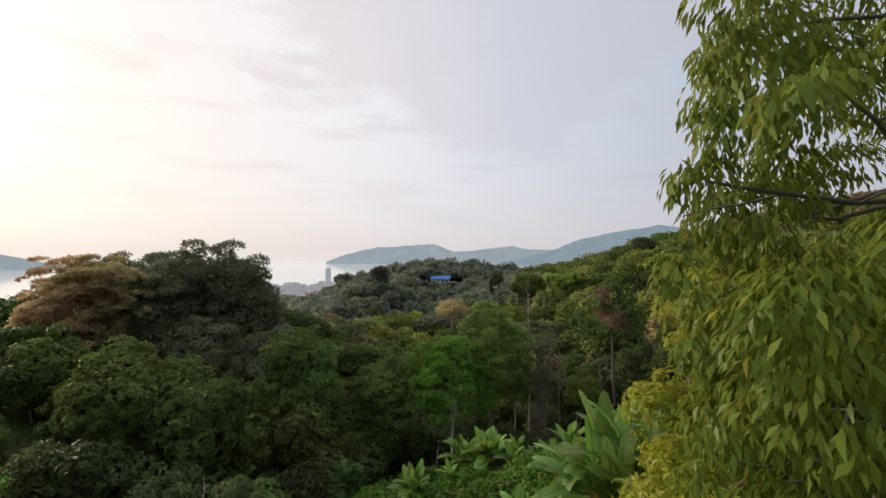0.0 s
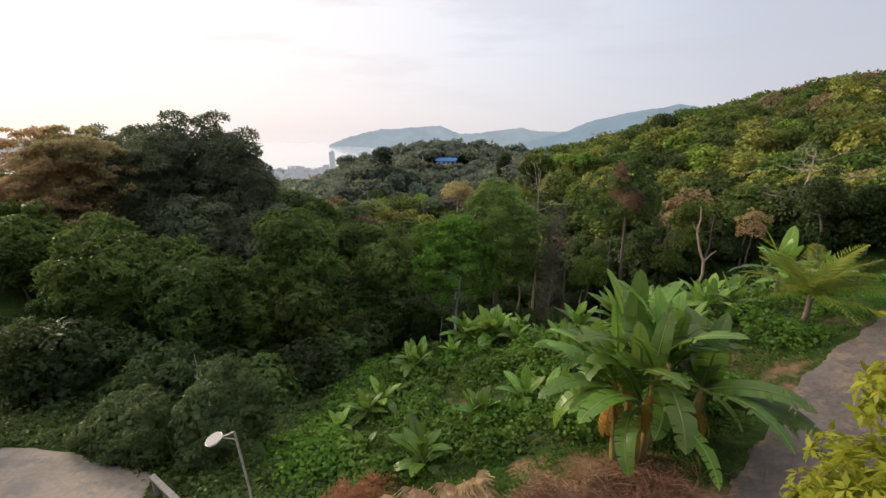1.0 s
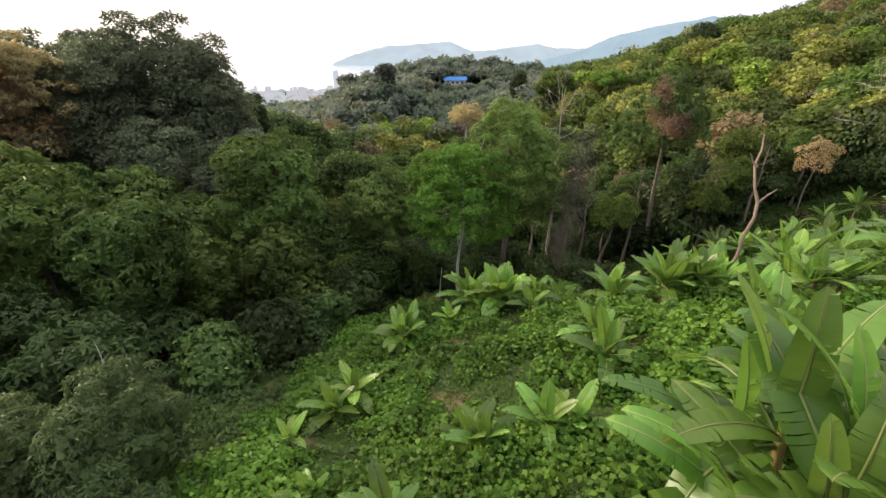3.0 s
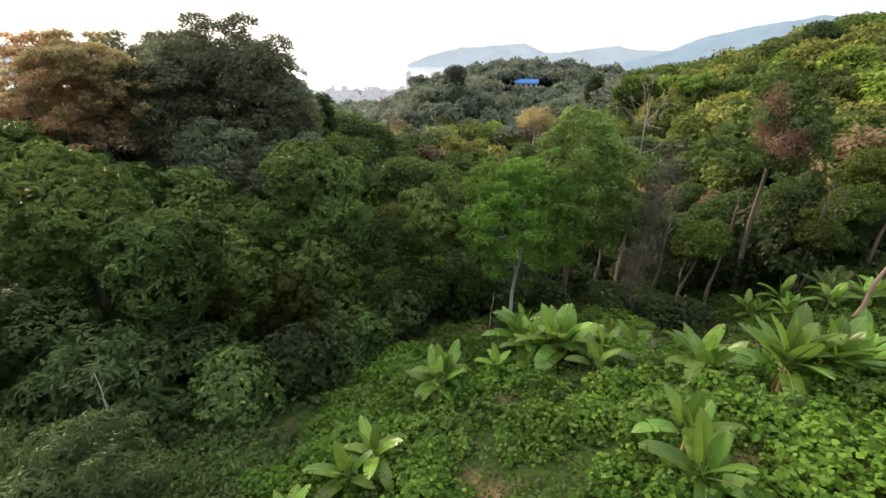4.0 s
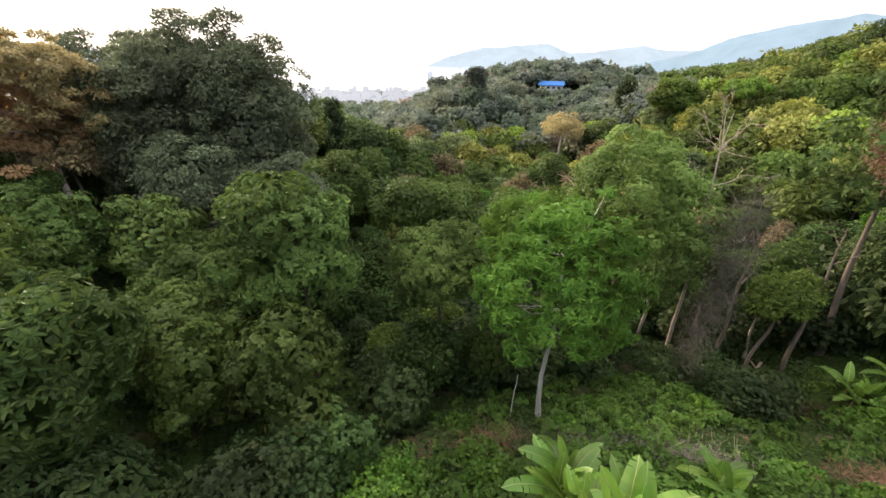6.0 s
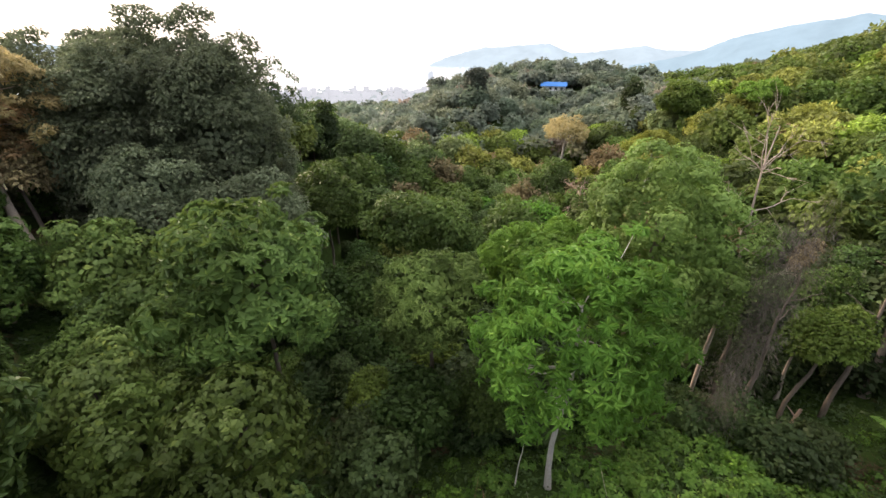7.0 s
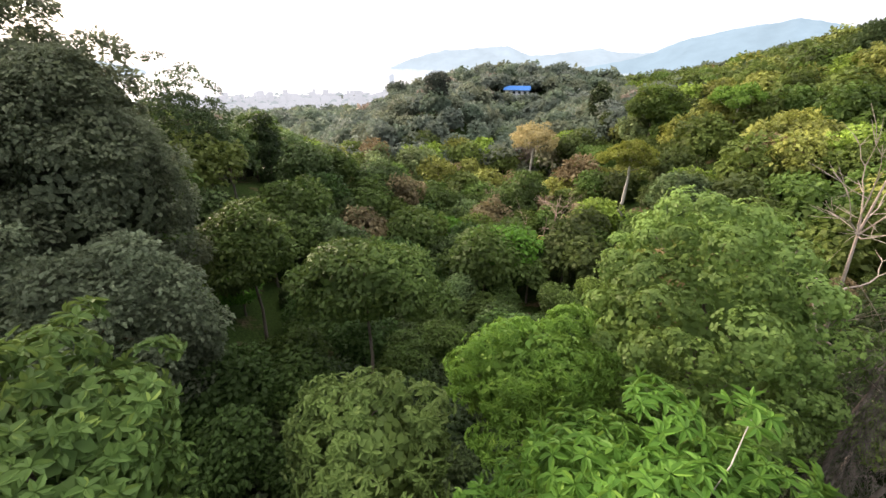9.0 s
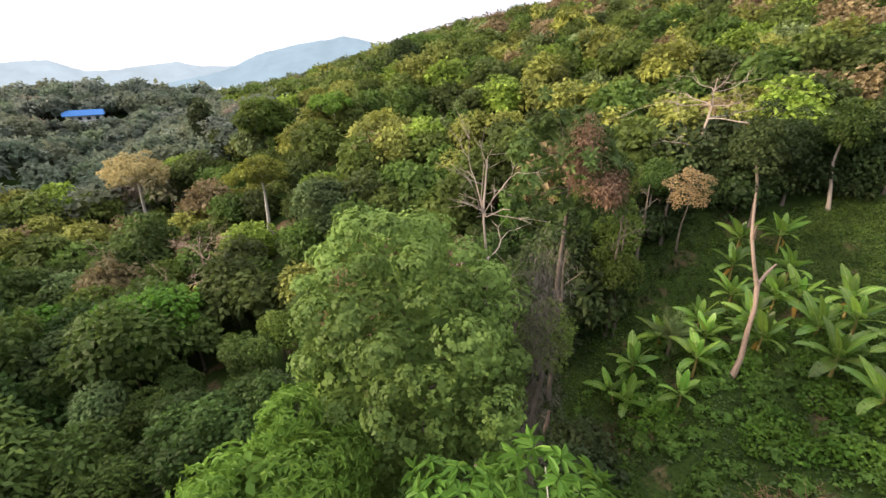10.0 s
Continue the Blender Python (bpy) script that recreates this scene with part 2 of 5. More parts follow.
CONCRETE = rough_material("worn_concrete", (0.185, 0.16, 0.132), (0.30, 0.258, 0.213), 0.35, 0.85, 0.25, fine=14, stain=(0.15, 0.14, 0.135))
RAIL_GREY = rough_material("weathered_rail", (0.13, 0.125, 0.12), (0.24, 0.23, 0.215), 1.2, 0.9, 0.3, stain=(0.08, 0.08, 0.07))
ROADWAY = rough_material("stony_dirt_road", (0.062, 0.054, 0.050), (0.135, 0.116, 0.105), 0.5, 0.95, 0.8, fine=12, stain=(0.19, 0.14, 0.10))
STEEL = rough_material("galvanised_steel", (0.38, 0.37, 0.35), (0.55, 0.54, 0.52), 4.0, 0.5, 0.1, 0.5, stain=(0.26, 0.15, 0.10))
LAMP_WHITE = plain_material("lamp_white_plastic", (0.75, 0.75, 0.74), 0.4)
PANEL_GREY = plain_material("panel_grey", (0.24, 0.24, 0.235), 0.45)
WHITE_WALL = plain_material("painted_wall_white", (0.72, 0.71, 0.69))
GREY_WALL = plain_material("painted_wall_grey", (0.5, 0.5, 0.5))
BLUE_ROOF = plain_material("blue_metal_roof", (0.06, 0.19, 0.47), 0.85)
DARK_GLASS = plain_material("window_glass_dark", (0.04, 0.05, 0.06), 0.15)


# ---- geometry helpers ----
def unit(v):
    return v / np.maximum(np.linalg.norm(v, axis=-1, keepdims=True), 1e-9)


def quad_mesh(name, verts, quads, mat, smooth=False):
    """A mesh from an array of corners (n, 3) and of four-cornered faces (m, 4)."""
    me = bpy.data.meshes.new(name)
    verts, quads = np.asarray(verts, np.float32), np.asarray(quads, np.int32)
    me.vertices.add(len(verts))
    me.vertices.foreach_set("co", verts.ravel())
    me.loops.add(quads.size)
    me.loops.foreach_set("vertex_index", quads.ravel())
    me.polygons.add(len(quads))
    me.polygons.foreach_set("loop_start", np.arange(0, quads.size, 4, dtype=np.int32))
    if smooth:
        me.polygons.foreach_set("use_smooth", np.ones(len(quads), bool))
    me.materials.append(mat)
    me.update()
    me.validate()
    return me


def leaf_quads(P, D, N, L, W, cup=0.18, bend=0.15):
    """Folded, pointed leaves: corners of base, side, tip, side for each."""
    Wd = unit(np.cross(D, N))
    Nn = np.cross(Wd, D)
    L, W = np.broadcast_to(L, (len(P),))[:, None], np.broadcast_to(W, (len(P),))[:, None]
    v = np.stack([P, P + D * L * 0.45 + Wd * W * 0.5 + Nn * cup * W, P + D * L - Nn * bend * L, P + D * L * 0.45 - Wd * W * 0.5 + Nn * cup * W], 1)
    return v.reshape(-1, 3)


def leaf_mesh(name, parts, mat):
    v = np.concatenate(parts)
    return quad_mesh(name, v, np.arange(len(v)).reshape(-1, 4), mat)


def fine_leaf_quads(P, D, N, L, W, cup=0.22, bend=0.2):
    """Leaves with a rounder outline, two faces folded along the rib."""
    Wd = unit(np.cross(D, N))
    Nn = np.cross(Wd, D)
    L, W = np.broadcast_to(L, (len(P),))[:, None], np.broadcast_to(W, (len(P),))[:, None]
    tip = P + D * L - Nn * bend * L
    side = [(P + D * L * 0.28 + s * Wd * W * 0.46 + Nn * cup * W, P + D * L * 0.68 + s * Wd * W * 0.40 + Nn * (cup * W - bend * 0.4 * L)) for s in (1, -1)]
    return np.stack([P, side[0][0], side[0][1], tip, P, tip, side[1][1], side[1][0]], 1).reshape(-1, 3)


def foliage(rng, c, R, clump, L, W, lowest=-0.5, cover=1.3, droop=0.3, whorl=0, fine=False, flat=0.78, big=7, loose=0.0, uneven=0.42, lay=0.28):
    """A crown: domed clumps of leaves on an ellipsoid with radii R that swells into a few broad lobes.
    Each dome is shingled with leaves on its upper and outer side, singly or in whorls; its underside stays open.
    Gives the leaves' corners and the domes' centres."""
    c, R = np.asarray(c, float), np.asarray(R, float)
    mean = float(np.prod(R)) ** (1 / 3)
    n = int((1 - loose) * 1.5 * (1 - lowest) * (mean / clump) ** 2) + 7
    z = lowest + (1 - lowest) * (np.arange(n) + rng.random(n)) / n
    a = np.arange(n) * 2.39996 + rng.normal(size=n) * 0.4
    flatr = np.sqrt(np.maximum(0, 1 - z * z))
    d = np.stack([np.cos(a) * flatr, np.sin(a) * flatr, z], 1)
    swell = unit(rng.normal(size=(big, 3)) + np.array([0, 0, 0.35]))
    bump = (rng.uniform(0.6, 1.0, big)[None] * np.exp(-(1 - d @ swell.T) / 0.28)).max(1)
    r = clump * rng.uniform(0.45, 1.45, n)
    C = c + R * d * (1.0 - uneven + uneven * bump + rng.normal(size=n) * 0.08)[:, None] - d * r[:, None] * 0.8
    rad = r[:, None] * np.stack([rng.uniform(0.9, 1.3, n), rng.uniform(0.9, 1.3, n), flat * rng.uniform(0.8, 1.15, n)], 1)
    out = unit(d + np.array([0, 0, 0.75]))
    m = np.maximum(3, (cover * 7.0 * r * r / (0.5 * L * W) / max(1, whorl)).astype(int))
    idx = np.repeat(np.arange(n), m)
    q = unit(rng.normal(size=(len(idx), 3)))
    side = (q * out[idx]).sum(1)
    q = np.where((side < -0.25)[:, None], q - 2 * side[:, None] * out[idx], q)
    p = C[idx] + rad[idx] * q * rng.uniform(1 - 1.4 * lay, 1 + 0.5 * lay, (len(idx), 1))
    keep = np.ones(len(p), bool)
    for k in range(n):
        keep &= (idx == k) | ((((p - C[k]) / rad[k]) ** 2).sum(1) > 0.62)
    p, q, idx = p[keep], q[keep], idx[keep]
    N = unit(q / rad[idx])
    down = np.array([0, 0, -1.0])
    if whorl:
        e1 = unit(np.cross(N, rng.normal(size=N.shape)))
        e2 = np.cross(N, e1)
        turn = np.tile(np.linspace(0, 2 * math.pi, whorl, endpoint=False), len(p))[:, None] + rng.normal(size=(len(p) * whorl, 1)) * 0.25
        p, N, e1, e2 = (np.repeat(v, whorl, 0) for v in (p, N, e1, e2))
        T = np.cos(turn) * e1 + np.sin(turn) * e2
        D = unit(T + N * 0.35 + down * droop * 0.6 + rng.normal(size=T.shape) * 0.14)
        p = p + T * L * 0.06
    else:
        T = unit(q - out[idx] * (q * out[idx]).sum(1)[:, None] + rng.normal(size=q.shape) * 0.55)
        D = unit(T + N * 0.3 + down * droop * 0.6)
    N = unit(N * 0.85 + np.array([0, 0, 0.4]) + rng.normal(size=N.shape) * 0.32)
    k = rng.uniform(0.7, 1.3, len(p))
    return (fine_leaf_quads if fine else leaf_quads)(p, D, N, L * k, W * k), C


def inner_leaves(rng, c, R, scale, L):
    """The dense middle of a crown: large leaves on a closed shell."""
    n = int(1.6 * 4 * math.pi * (scale ** 2) * (R[0] * R[1] + R[0] * R[2] + R[1] * R[2]) / 3 / (L * L * 0.5))
    d = unit(rng.normal(size=(n, 3)))
    d = d[d[:, 2] > -0.35]
    n = len(d)
    P = c + np.asarray(R) * d * scale * rng.uniform(0.9, 1.08, (n, 1))
    D = unit(np.cross(d, rng.normal(size=(n, 3))) + np.array([0, 0, -0.3]))
    return leaf_quads(P - D * L * 0.5, D, d, L * rng.uniform(0.8, 1.3, n), L * 0.75)


def crown_points(rng, blobs, n, shell=(0.78, 1.06), under=0.3, hollow=0.7):
    """Places on the outsides of the clumps, and the ways out from there."""
    C, R = np.array([b[0] for b in blobs]), np.array([b[1] for b in blobs])
    area = R[:, 0] * R[:, 2]
    pick = rng.choice(len(blobs), int(n * 2.8), p=area / area.sum())
    d = unit(rng.normal(size=(len(pick), 3)))
    keep = (d[:, 2] > -0.1) | (rng.random(len(pick)) < under)
    pick, d = pick[keep], d[keep]
    p = C[pick] + R[pick] * d * rng.uniform(*shell, (len(pick), 1))
    inside = np.zeros(len(p), bool)
    for i in range(len(blobs)):
        inside |= (np.linalg.norm((p - C[i]) / R[i], axis=1) < hollow) & (pick != i)
    p, d = p[~inside], d[~inside]
    return p[:n], d[:n]


def leafy(rng, P, O, per, spread, L, W, droop=0.25, rise=0.9, vary=0.3, fine=False, ruffle=0.3):
    """Flat sprays of leaves round the given places."""
    P, O = np.repeat(P, per, 0), np.repeat(O, per, 0)
    n = len(P)
    away = rng.normal(size=(n, 3)) * np.array([1, 1, 0.5])
    P = P + away * spread
    D = unit(O * 0.2 + away * 0.55 + rng.normal(size=(n, 3)) * 0.3 + np.array([0, 0, -droop]))
    N = unit(np.array([0, 0, rise * 0.5]) + O * 0.9 + rng.normal(size=(n, 3)) * ruffle)
    k = rng.uniform(1 - vary, 1 + vary, n)
    return (fine_leaf_quads if fine else leaf_quads)(P, D, N, L * k, W * k)


def tube(points, radii, sides=6):
    """A tapering, bent round bar: corners and faces."""
    pts = np.array(points, float)
    tang = unit(np.gradient(pts, axis=0))
    side = unit(np.cross(tang, np.array([0.31, 0.22, 0.92]) if abs(tang[0, 2]) < 0.9 else np.array([1.0, 0.1, 0])))
    other = np.cross(tang, side)
    a = np.linspace(0, 2 * math.pi, sides, endpoint=False)
    v = pts[:, None] + np.array(radii)[:, None, None] * (np.cos(a)[None, :, None] * side[:, None] + np.sin(a)[None, :, None] * other[:, None])
    q = [(i * sides + j, i * sides + (j + 1) % sides, (i + 1) * sides + (j + 1) % sides, (i + 1) * sides + j) for i in range(len(pts) - 1) for j in range(sides)]
    return v.reshape(-1, 3), np.array(q)


def join(pieces):
    v, q, at = [], [], 0
    for a, b in pieces:
        v.append(a)
        q.append(b + at)
        at += len(a)
    return np.concatenate(v), np.concatenate(q)


def bent(rng, a, b, n=6, wobble=0.06):
    """A crooked line from a to b."""
    a, b = np.array(a, float), np.array(b, float)
    t = np.linspace(0, 1, n)[:, None]
    off = rng.normal(size=(n, 3)) * np.linalg.norm(b - a) * wobble
    off[1:-1] = (off[:-2] + 2 * off[1:-1] + off[2:]) / 4
    off[0] = off[-1] = 0
    return a + (b - a) * t + off


def branchwork(rng, base, top, r0, targets, sides=7, r_limb=0.42, twigs=0, wobble=0.012):
    """A trunk from base to top with limbs to the given places, and twigs from the limbs."""
    trunk = bent(rng, base, top, 8, wobble)
    rad = r0 * np.linspace(1.0, 0.35, 8)
    rad[0] *= 1.35
    pieces = [tube(trunk, rad, sides)]
    for g in targets:
        k = int(np.clip(np.searchsorted(trunk[:, 2], g[2] - 0.45 * math.hypot(g[0] - top[0], g[1] - top[1])), 3, 7))
        limb = bent(rng, trunk[k], g, 6, 0.07)
        limb[2:4, 2] -= 0.03 * np.linalg.norm(limb[-1] - limb[0])
        pieces.append(tube(limb, rad[k] * r_limb * np.linspace(1.0, 0.2, 6) + 0.008, 5))
        for _ in range(twigs):
            s = limb[rng.integers(2, 6)]
            e = s + (limb[-1] - limb[0]) * rng.uniform(0.0, 0.15) + rng.normal(size=3) * min(0.35, np.linalg.norm(limb[-1] - limb[0]) * 0.12)
            pieces.append(tube(bent(rng, s, e, 4, 0.08), rad[k] * r_limb * 0.35 * np.linspace(1.0, 0.25, 4) + 0.006, 4))
    return join(pieces)


def part(name, me, parent, label=""):
    ob = new(name, me)
    ob.parent = parent
    if label:
        ob["label"] = label
    return ob


def thing(name, label, category, group="", kind=""):
    return tagged(new(name), label, category, group, kind)


# ---- the lie of the land: heights between known places, smoothly joined ----
GROUND_NEAR = [(0, 0, 9.5), (-15, 0, 4.0), (16, 2, 8.0), (-14, 15, 3.3), (-20, 21, 3.2), (-7, 15.5, 4.2), (0, 14.5, 5.4), (9.3, 15.3, 7.5), (16, 20.6, 8.5),
               (27, 29, 9.5), (5.5, 17, 6.9), (-5, 19, 3.4), (-5, 27.5, 0.2), (2.2, 23.7, 2.9), (-3, 32.4, -1), (3.2, 29.9, 1.7), (8, 31.5, 3.6), (13, 33, 4.2)]
GROUND_CLEARING = [(-2.5, 36, -1.5), (3, 39.6, -0.5), (-10.6, 43, -6), (1.1, 50.7, -7), (9.7, 43.5, -3), (15, 43.6, -3), (21, 49, -5.5), (22, 60, -11), (11, 60.5, -10),
                   (29, 61, -8.8), (31.5, 54.8, -4.7), (47, 49, -2), (33, 67, -8.5), (53.5, 68.7, 2), (-20, 33, -2), (-20, 55, -9), (-41, 55, 2), (35, 40, 2)]
GROUND_VALLEY = [(-25, 78, -14), (0, 80, -16), (-29, 105, -18), (-5, 115, -22), (-17, 138, -23), (22, 135, -14), (25, 114, -11), (45, 148, -1), (-48, 120, -7), (-48, 100, -4),
                 (-70, 70, 0), (-80, 30, 3), (5, 178, -21), (-46, 154, -18), (20, 165, -14), (0, 230, -18), (-130, 260, -48), (-120, 130, -12)]
GROUND_HILLS = [(70, 90, 8), (80, 168, 13), (120, 120, 20), (120, 60, 20), (84, 213, 11), (-1, 278, -4), (5, 312, 4.5), (-20, 306, 2.5), (20, 300, 1), (-70, 300, -9), (-33, 212, -3), (24, 192, -4), (60, 260, -6),
                (40, 350, -9), (220, 160, 45), (200, 40, 40), (160, 260, 26), (-70, 190, -22), (0, -60, 22), (60, -40, 18), (-80, -40, 2), (250, -60, 40), (200, 400, 10), (-60, 420, -40)]
KNOWN = np.array(GROUND_NEAR + GROUND_CLEARING + GROUND_VALLEY + GROUND_HILLS, float)


def kernel(a, b):
    d2 = ((a[:, None, :] - b[None]) ** 2).sum(-1) / 900.0
    return np.sqrt(d2 + 0.02)


_n = len(KNOWN)
_A = np.zeros((_n + 3, _n + 3))
_A[:_n, :_n] = kernel(KNOWN[:, :2], KNOWN[:, :2]) - 0.02 * np.eye(_n)
_A[:_n, _n:] = _A[_n:, :_n].T
_A[:_n, _n:] = np.c_[np.ones(_n), KNOWN[:, :2] / 100]
_A[_n:, :_n] = _A[:_n, _n:].T
WEIGHTS = np.linalg.solve(_A, np.r_[KNOWN[:, 2], 0, 0, 0])
SEA = -115.0


def height(x, y):
    """The ground's height at the given places (arrays)."""
    x, y = np.atleast_1d(np.asarray(x, float)), np.atleast_1d(np.asarray(y, float))
    shape = np.broadcast(x, y).shape
    x, y = np.broadcast_to(x, shape).ravel(), np.broadcast_to(y, shape).ravel()
    z = np.empty(len(x))
    for s in range(0, len(x), 4000):
        p = np.c_[x[s:s + 4000], y[s:s + 4000]]
        z[s:s + 4000] = kernel(p, KNOWN[:, :2]) @ WEIGHTS[:_n] + np.c_[np.ones(len(p)), p / 100] @ WEIGHTS[_n:]
    r = np.hypot(x, y)
    z = np.clip(z, -60, 70)
    far = np.clip((r - 330) / 700, 0, 1)
    far = far * far * (3 - 2 * far)
    plain = SEA + 3.0 - 12.0 * np.clip((r - 1600) / 120, 0, 1)
    z = z * (1 - far) + plain * far
    z += (0.25 * np.sin(x * 0.9 + np.sin(y * 0.7)) * np.sin(y * 0.8 + 1.3) * 0.5 + 0.08 * np.sin(x * 2.3 + y * 1.1) * np.sin(y * 2.9 - x)) * np.clip((r - 24) / 12, 0.15, 1)
    return z.reshape(shape)


def ground_at(x, y):
    return float(height(x, y)[0])


# ---- ground, water and the far shore ----
def spaced(near, fine, far, grow):
    """Grid lines: fine between two limits, then ever wider out to far."""
    a, b = near
    line = list(np.arange(a, b + 1e-6, fine))
    for sign in (-1, 1):
        at, step = (a, fine) if sign < 0 else (b, fine)
        while abs(at) < far:
            step *= grow
            at += sign * step
            line.append(at)
    return np.array(sorted(line))


def sheet(name, xs, ys, heights, mat):
    X, Y = np.meshgrid(xs, ys)
    Z = heights(X, Y)
    n = len(xs)
    i = np.arange(len(ys) - 1)[:, None] * n + np.arange(n - 1)[None]
    q = np.stack([i, i + 1, i + n + 1, i + n], -1).reshape(-1, 4)
    return quad_mesh(name, np.stack([X, Y, Z], -1).reshape(-1, 3), q, mat, True)


def soil_material():
    m, n = material("forest_soil")
    pos = n.add("ShaderNodeNewGeometry").outputs["Position"]
    big, small = n.noise(pos, 0.22, 5.0, 0.65), n.noise(pos, 3.5, 5.0, 0.7)
    green = n.mix(n.ramp(small, [(0.3, (0, 0, 0)), (0.7, (1, 1, 1))]), (0.012, 0.022, 0.006), (0.040, 0.070, 0.014))
    litter = n.mix(n.ramp(small, [(0.35, (0, 0, 0)), (0.65, (1, 1, 1))]), (0.05, 0.034, 0.022), (0.17, 0.115, 0.072))
    col = n.mix(n.ramp(big, [(0.55, (0, 0, 0)), (0.66, (1, 1, 1))]), green, litter)
    # bare orange-brown earth below the banana clump and beside the road
    bare = None
    for at, r in (((5.4, 15.0, 7.0), 3.6), ((3.4, 18.0, 5.5), 1.0), ((14.5, 21.8, 8.4), 2.2), ((-1.5, 14.6, 5.2), 2.0)):
        near = n.add("ShaderNodeVectorMath", "DISTANCE", _0=pos, _1=at).outputs["Value"]
        spot = n.add("ShaderNodeMapRange", None, Value=n.math("ADD", near, n.math("MULTIPLY", n.math("SUBTRACT", n.noise(pos, 1.1, 4.0, 0.6), 0.5), 4.0)), From_Min=r, From_Max=r * 0.55).outputs[0]
        bare = spot if bare is None else n.math("MAXIMUM", bare, spot)
    earth = n.mix(n.ramp(small, [(0.3, (0, 0, 0)), (0.7, (1, 1, 1))]), (0.10, 0.062, 0.034), (0.22, 0.14, 0.08))
    col = n.mix(bare, col, earth)
    b = n.add("ShaderNodeBump", None, Strength=0.7, Distance=0.12, Height=small)
    s = n.add("ShaderNodeBsdfPrincipled", None, Base_Color=col, Roughness=0.95, Normal=b.outputs[0])
    s.inputs["Specular IOR Level"].default_value = 0.08
    n.add("ShaderNodeOutputMaterial", None, Surface=s.outputs[0])
    return m


ground = new("ground", sheet("ground", spaced((-36, 60), 0.75, 4880, 1.13), spaced((-2, 76), 0.75, 4880, 1.13), height, soil_material()))
tagged(ground, "hillside ground of soil, leaf litter and low green growth", "ground", kind="structure")


def water_material():
    m, n = material("calm_sea")
    wave = n.noise(n.add("ShaderNodeNewGeometry").outputs["Position"], 0.02, 4.0, 0.6)
    b = n.add("ShaderNodeBump", None, Strength=0.08, Distance=1.0, Height=wave)
    # the haze over the water is in its pale base colour
    s = n.add("ShaderNodeBsdfPrincipled", None, Base_Color=(0.50, 0.54, 0.57, 1), Roughness=0.10, Normal=b.outputs[0])
    n.add("ShaderNodeOutputMaterial", None, Surface=s.outputs[0])
    return m


sea = new("sea", sheet("sea", np.linspace(-6400, 6400, 33), np.linspace(-6400, 6400, 33), lambda x, y: np.full(x.shape, SEA), water_material()))
tagged(sea, "calm pale sea under evening haze", "sea", kind="structure")


def headland(name, label, az, peaks, dist, mat):
    """A far hilly coast: a ridge along the given bearings (degrees, rise in degrees of view), with slopes to the water."""
    a = np.linspace(az[0], az[1], 160)
    top = np.interp(a, [p[0] for p in peaks], [p[1] for p in peaks])
    rngh = np.random.default_rng(5)
    rough = np.convolve(rngh.normal(size=160), np.ones(3) / 3, "same") * 3.5 + np.convolve(rngh.normal(size=160), np.ones(9) / 9, "same") * 9
    z = 18 + dist * np.tan(np.radians(top)) + rough * np.clip((dist * np.tan(np.radians(top)) + 133) / 120, 0, 1)
    rows = []
    for k, out in ((0.0, -500), (0.35, -330), (0.7, -170), (1.0, 0), (0.6, 200), (0.0, 450)):
        d = dist + out * np.clip((z - SEA) / 200, 0.05, 1.2)
        zz = SEA - 3 + (z - SEA + 3) * k + (np.sin(a * 3.1 + k * 9) * 7 if 0 < k < 1 else 0)
        rows.append(np.stack([np.sin(np.radians(a)) * d, np.cos(np.radians(a)) * d, zz], -1))
    v = np.concatenate(rows)
    i = np.arange(5)[:, None] * 160 + np.arange(159)[None]
    me = quad_mesh(name, v, np.stack([i, i + 1, i + 161, i + 160], -1).reshape(-1, 4), mat, True)
    return tagged(new(name, me), label, "headland", kind="structure")


# hazy air in front of the coast is painted as these glowing blues
FAR_BLUE = distant_material("far_coast_haze", (0.36, 0.44, 0.475), 1.0)
FAR_BLUE_NEARER = distant_material("far_mountain_haze", (0.27, 0.37, 0.42), 1.0)
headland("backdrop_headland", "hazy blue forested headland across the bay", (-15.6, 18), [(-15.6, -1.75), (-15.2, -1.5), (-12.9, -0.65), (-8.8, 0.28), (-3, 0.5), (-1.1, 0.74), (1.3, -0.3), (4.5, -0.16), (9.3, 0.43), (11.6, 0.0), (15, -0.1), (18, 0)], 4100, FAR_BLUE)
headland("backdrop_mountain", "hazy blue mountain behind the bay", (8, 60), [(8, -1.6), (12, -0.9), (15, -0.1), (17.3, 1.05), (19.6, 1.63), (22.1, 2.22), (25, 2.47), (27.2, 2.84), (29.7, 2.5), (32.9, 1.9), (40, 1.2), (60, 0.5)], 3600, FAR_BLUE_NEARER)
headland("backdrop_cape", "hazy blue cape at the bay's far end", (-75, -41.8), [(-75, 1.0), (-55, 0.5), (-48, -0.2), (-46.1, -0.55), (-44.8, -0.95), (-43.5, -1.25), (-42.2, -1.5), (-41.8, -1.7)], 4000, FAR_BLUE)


def inside_polygon(x, y, poly):
    hit = np.zeros(np.shape(x), bool)
    for (x1, y1), (x2, y2) in zip(poly, poly[1:] + poly[:1]):
        hit ^= ((y1 > y) != (y2 > y)) & (x < (x2 - x1) * (y - y1) / ((y2 - y1) or 1e-9) + x1)
    return hit


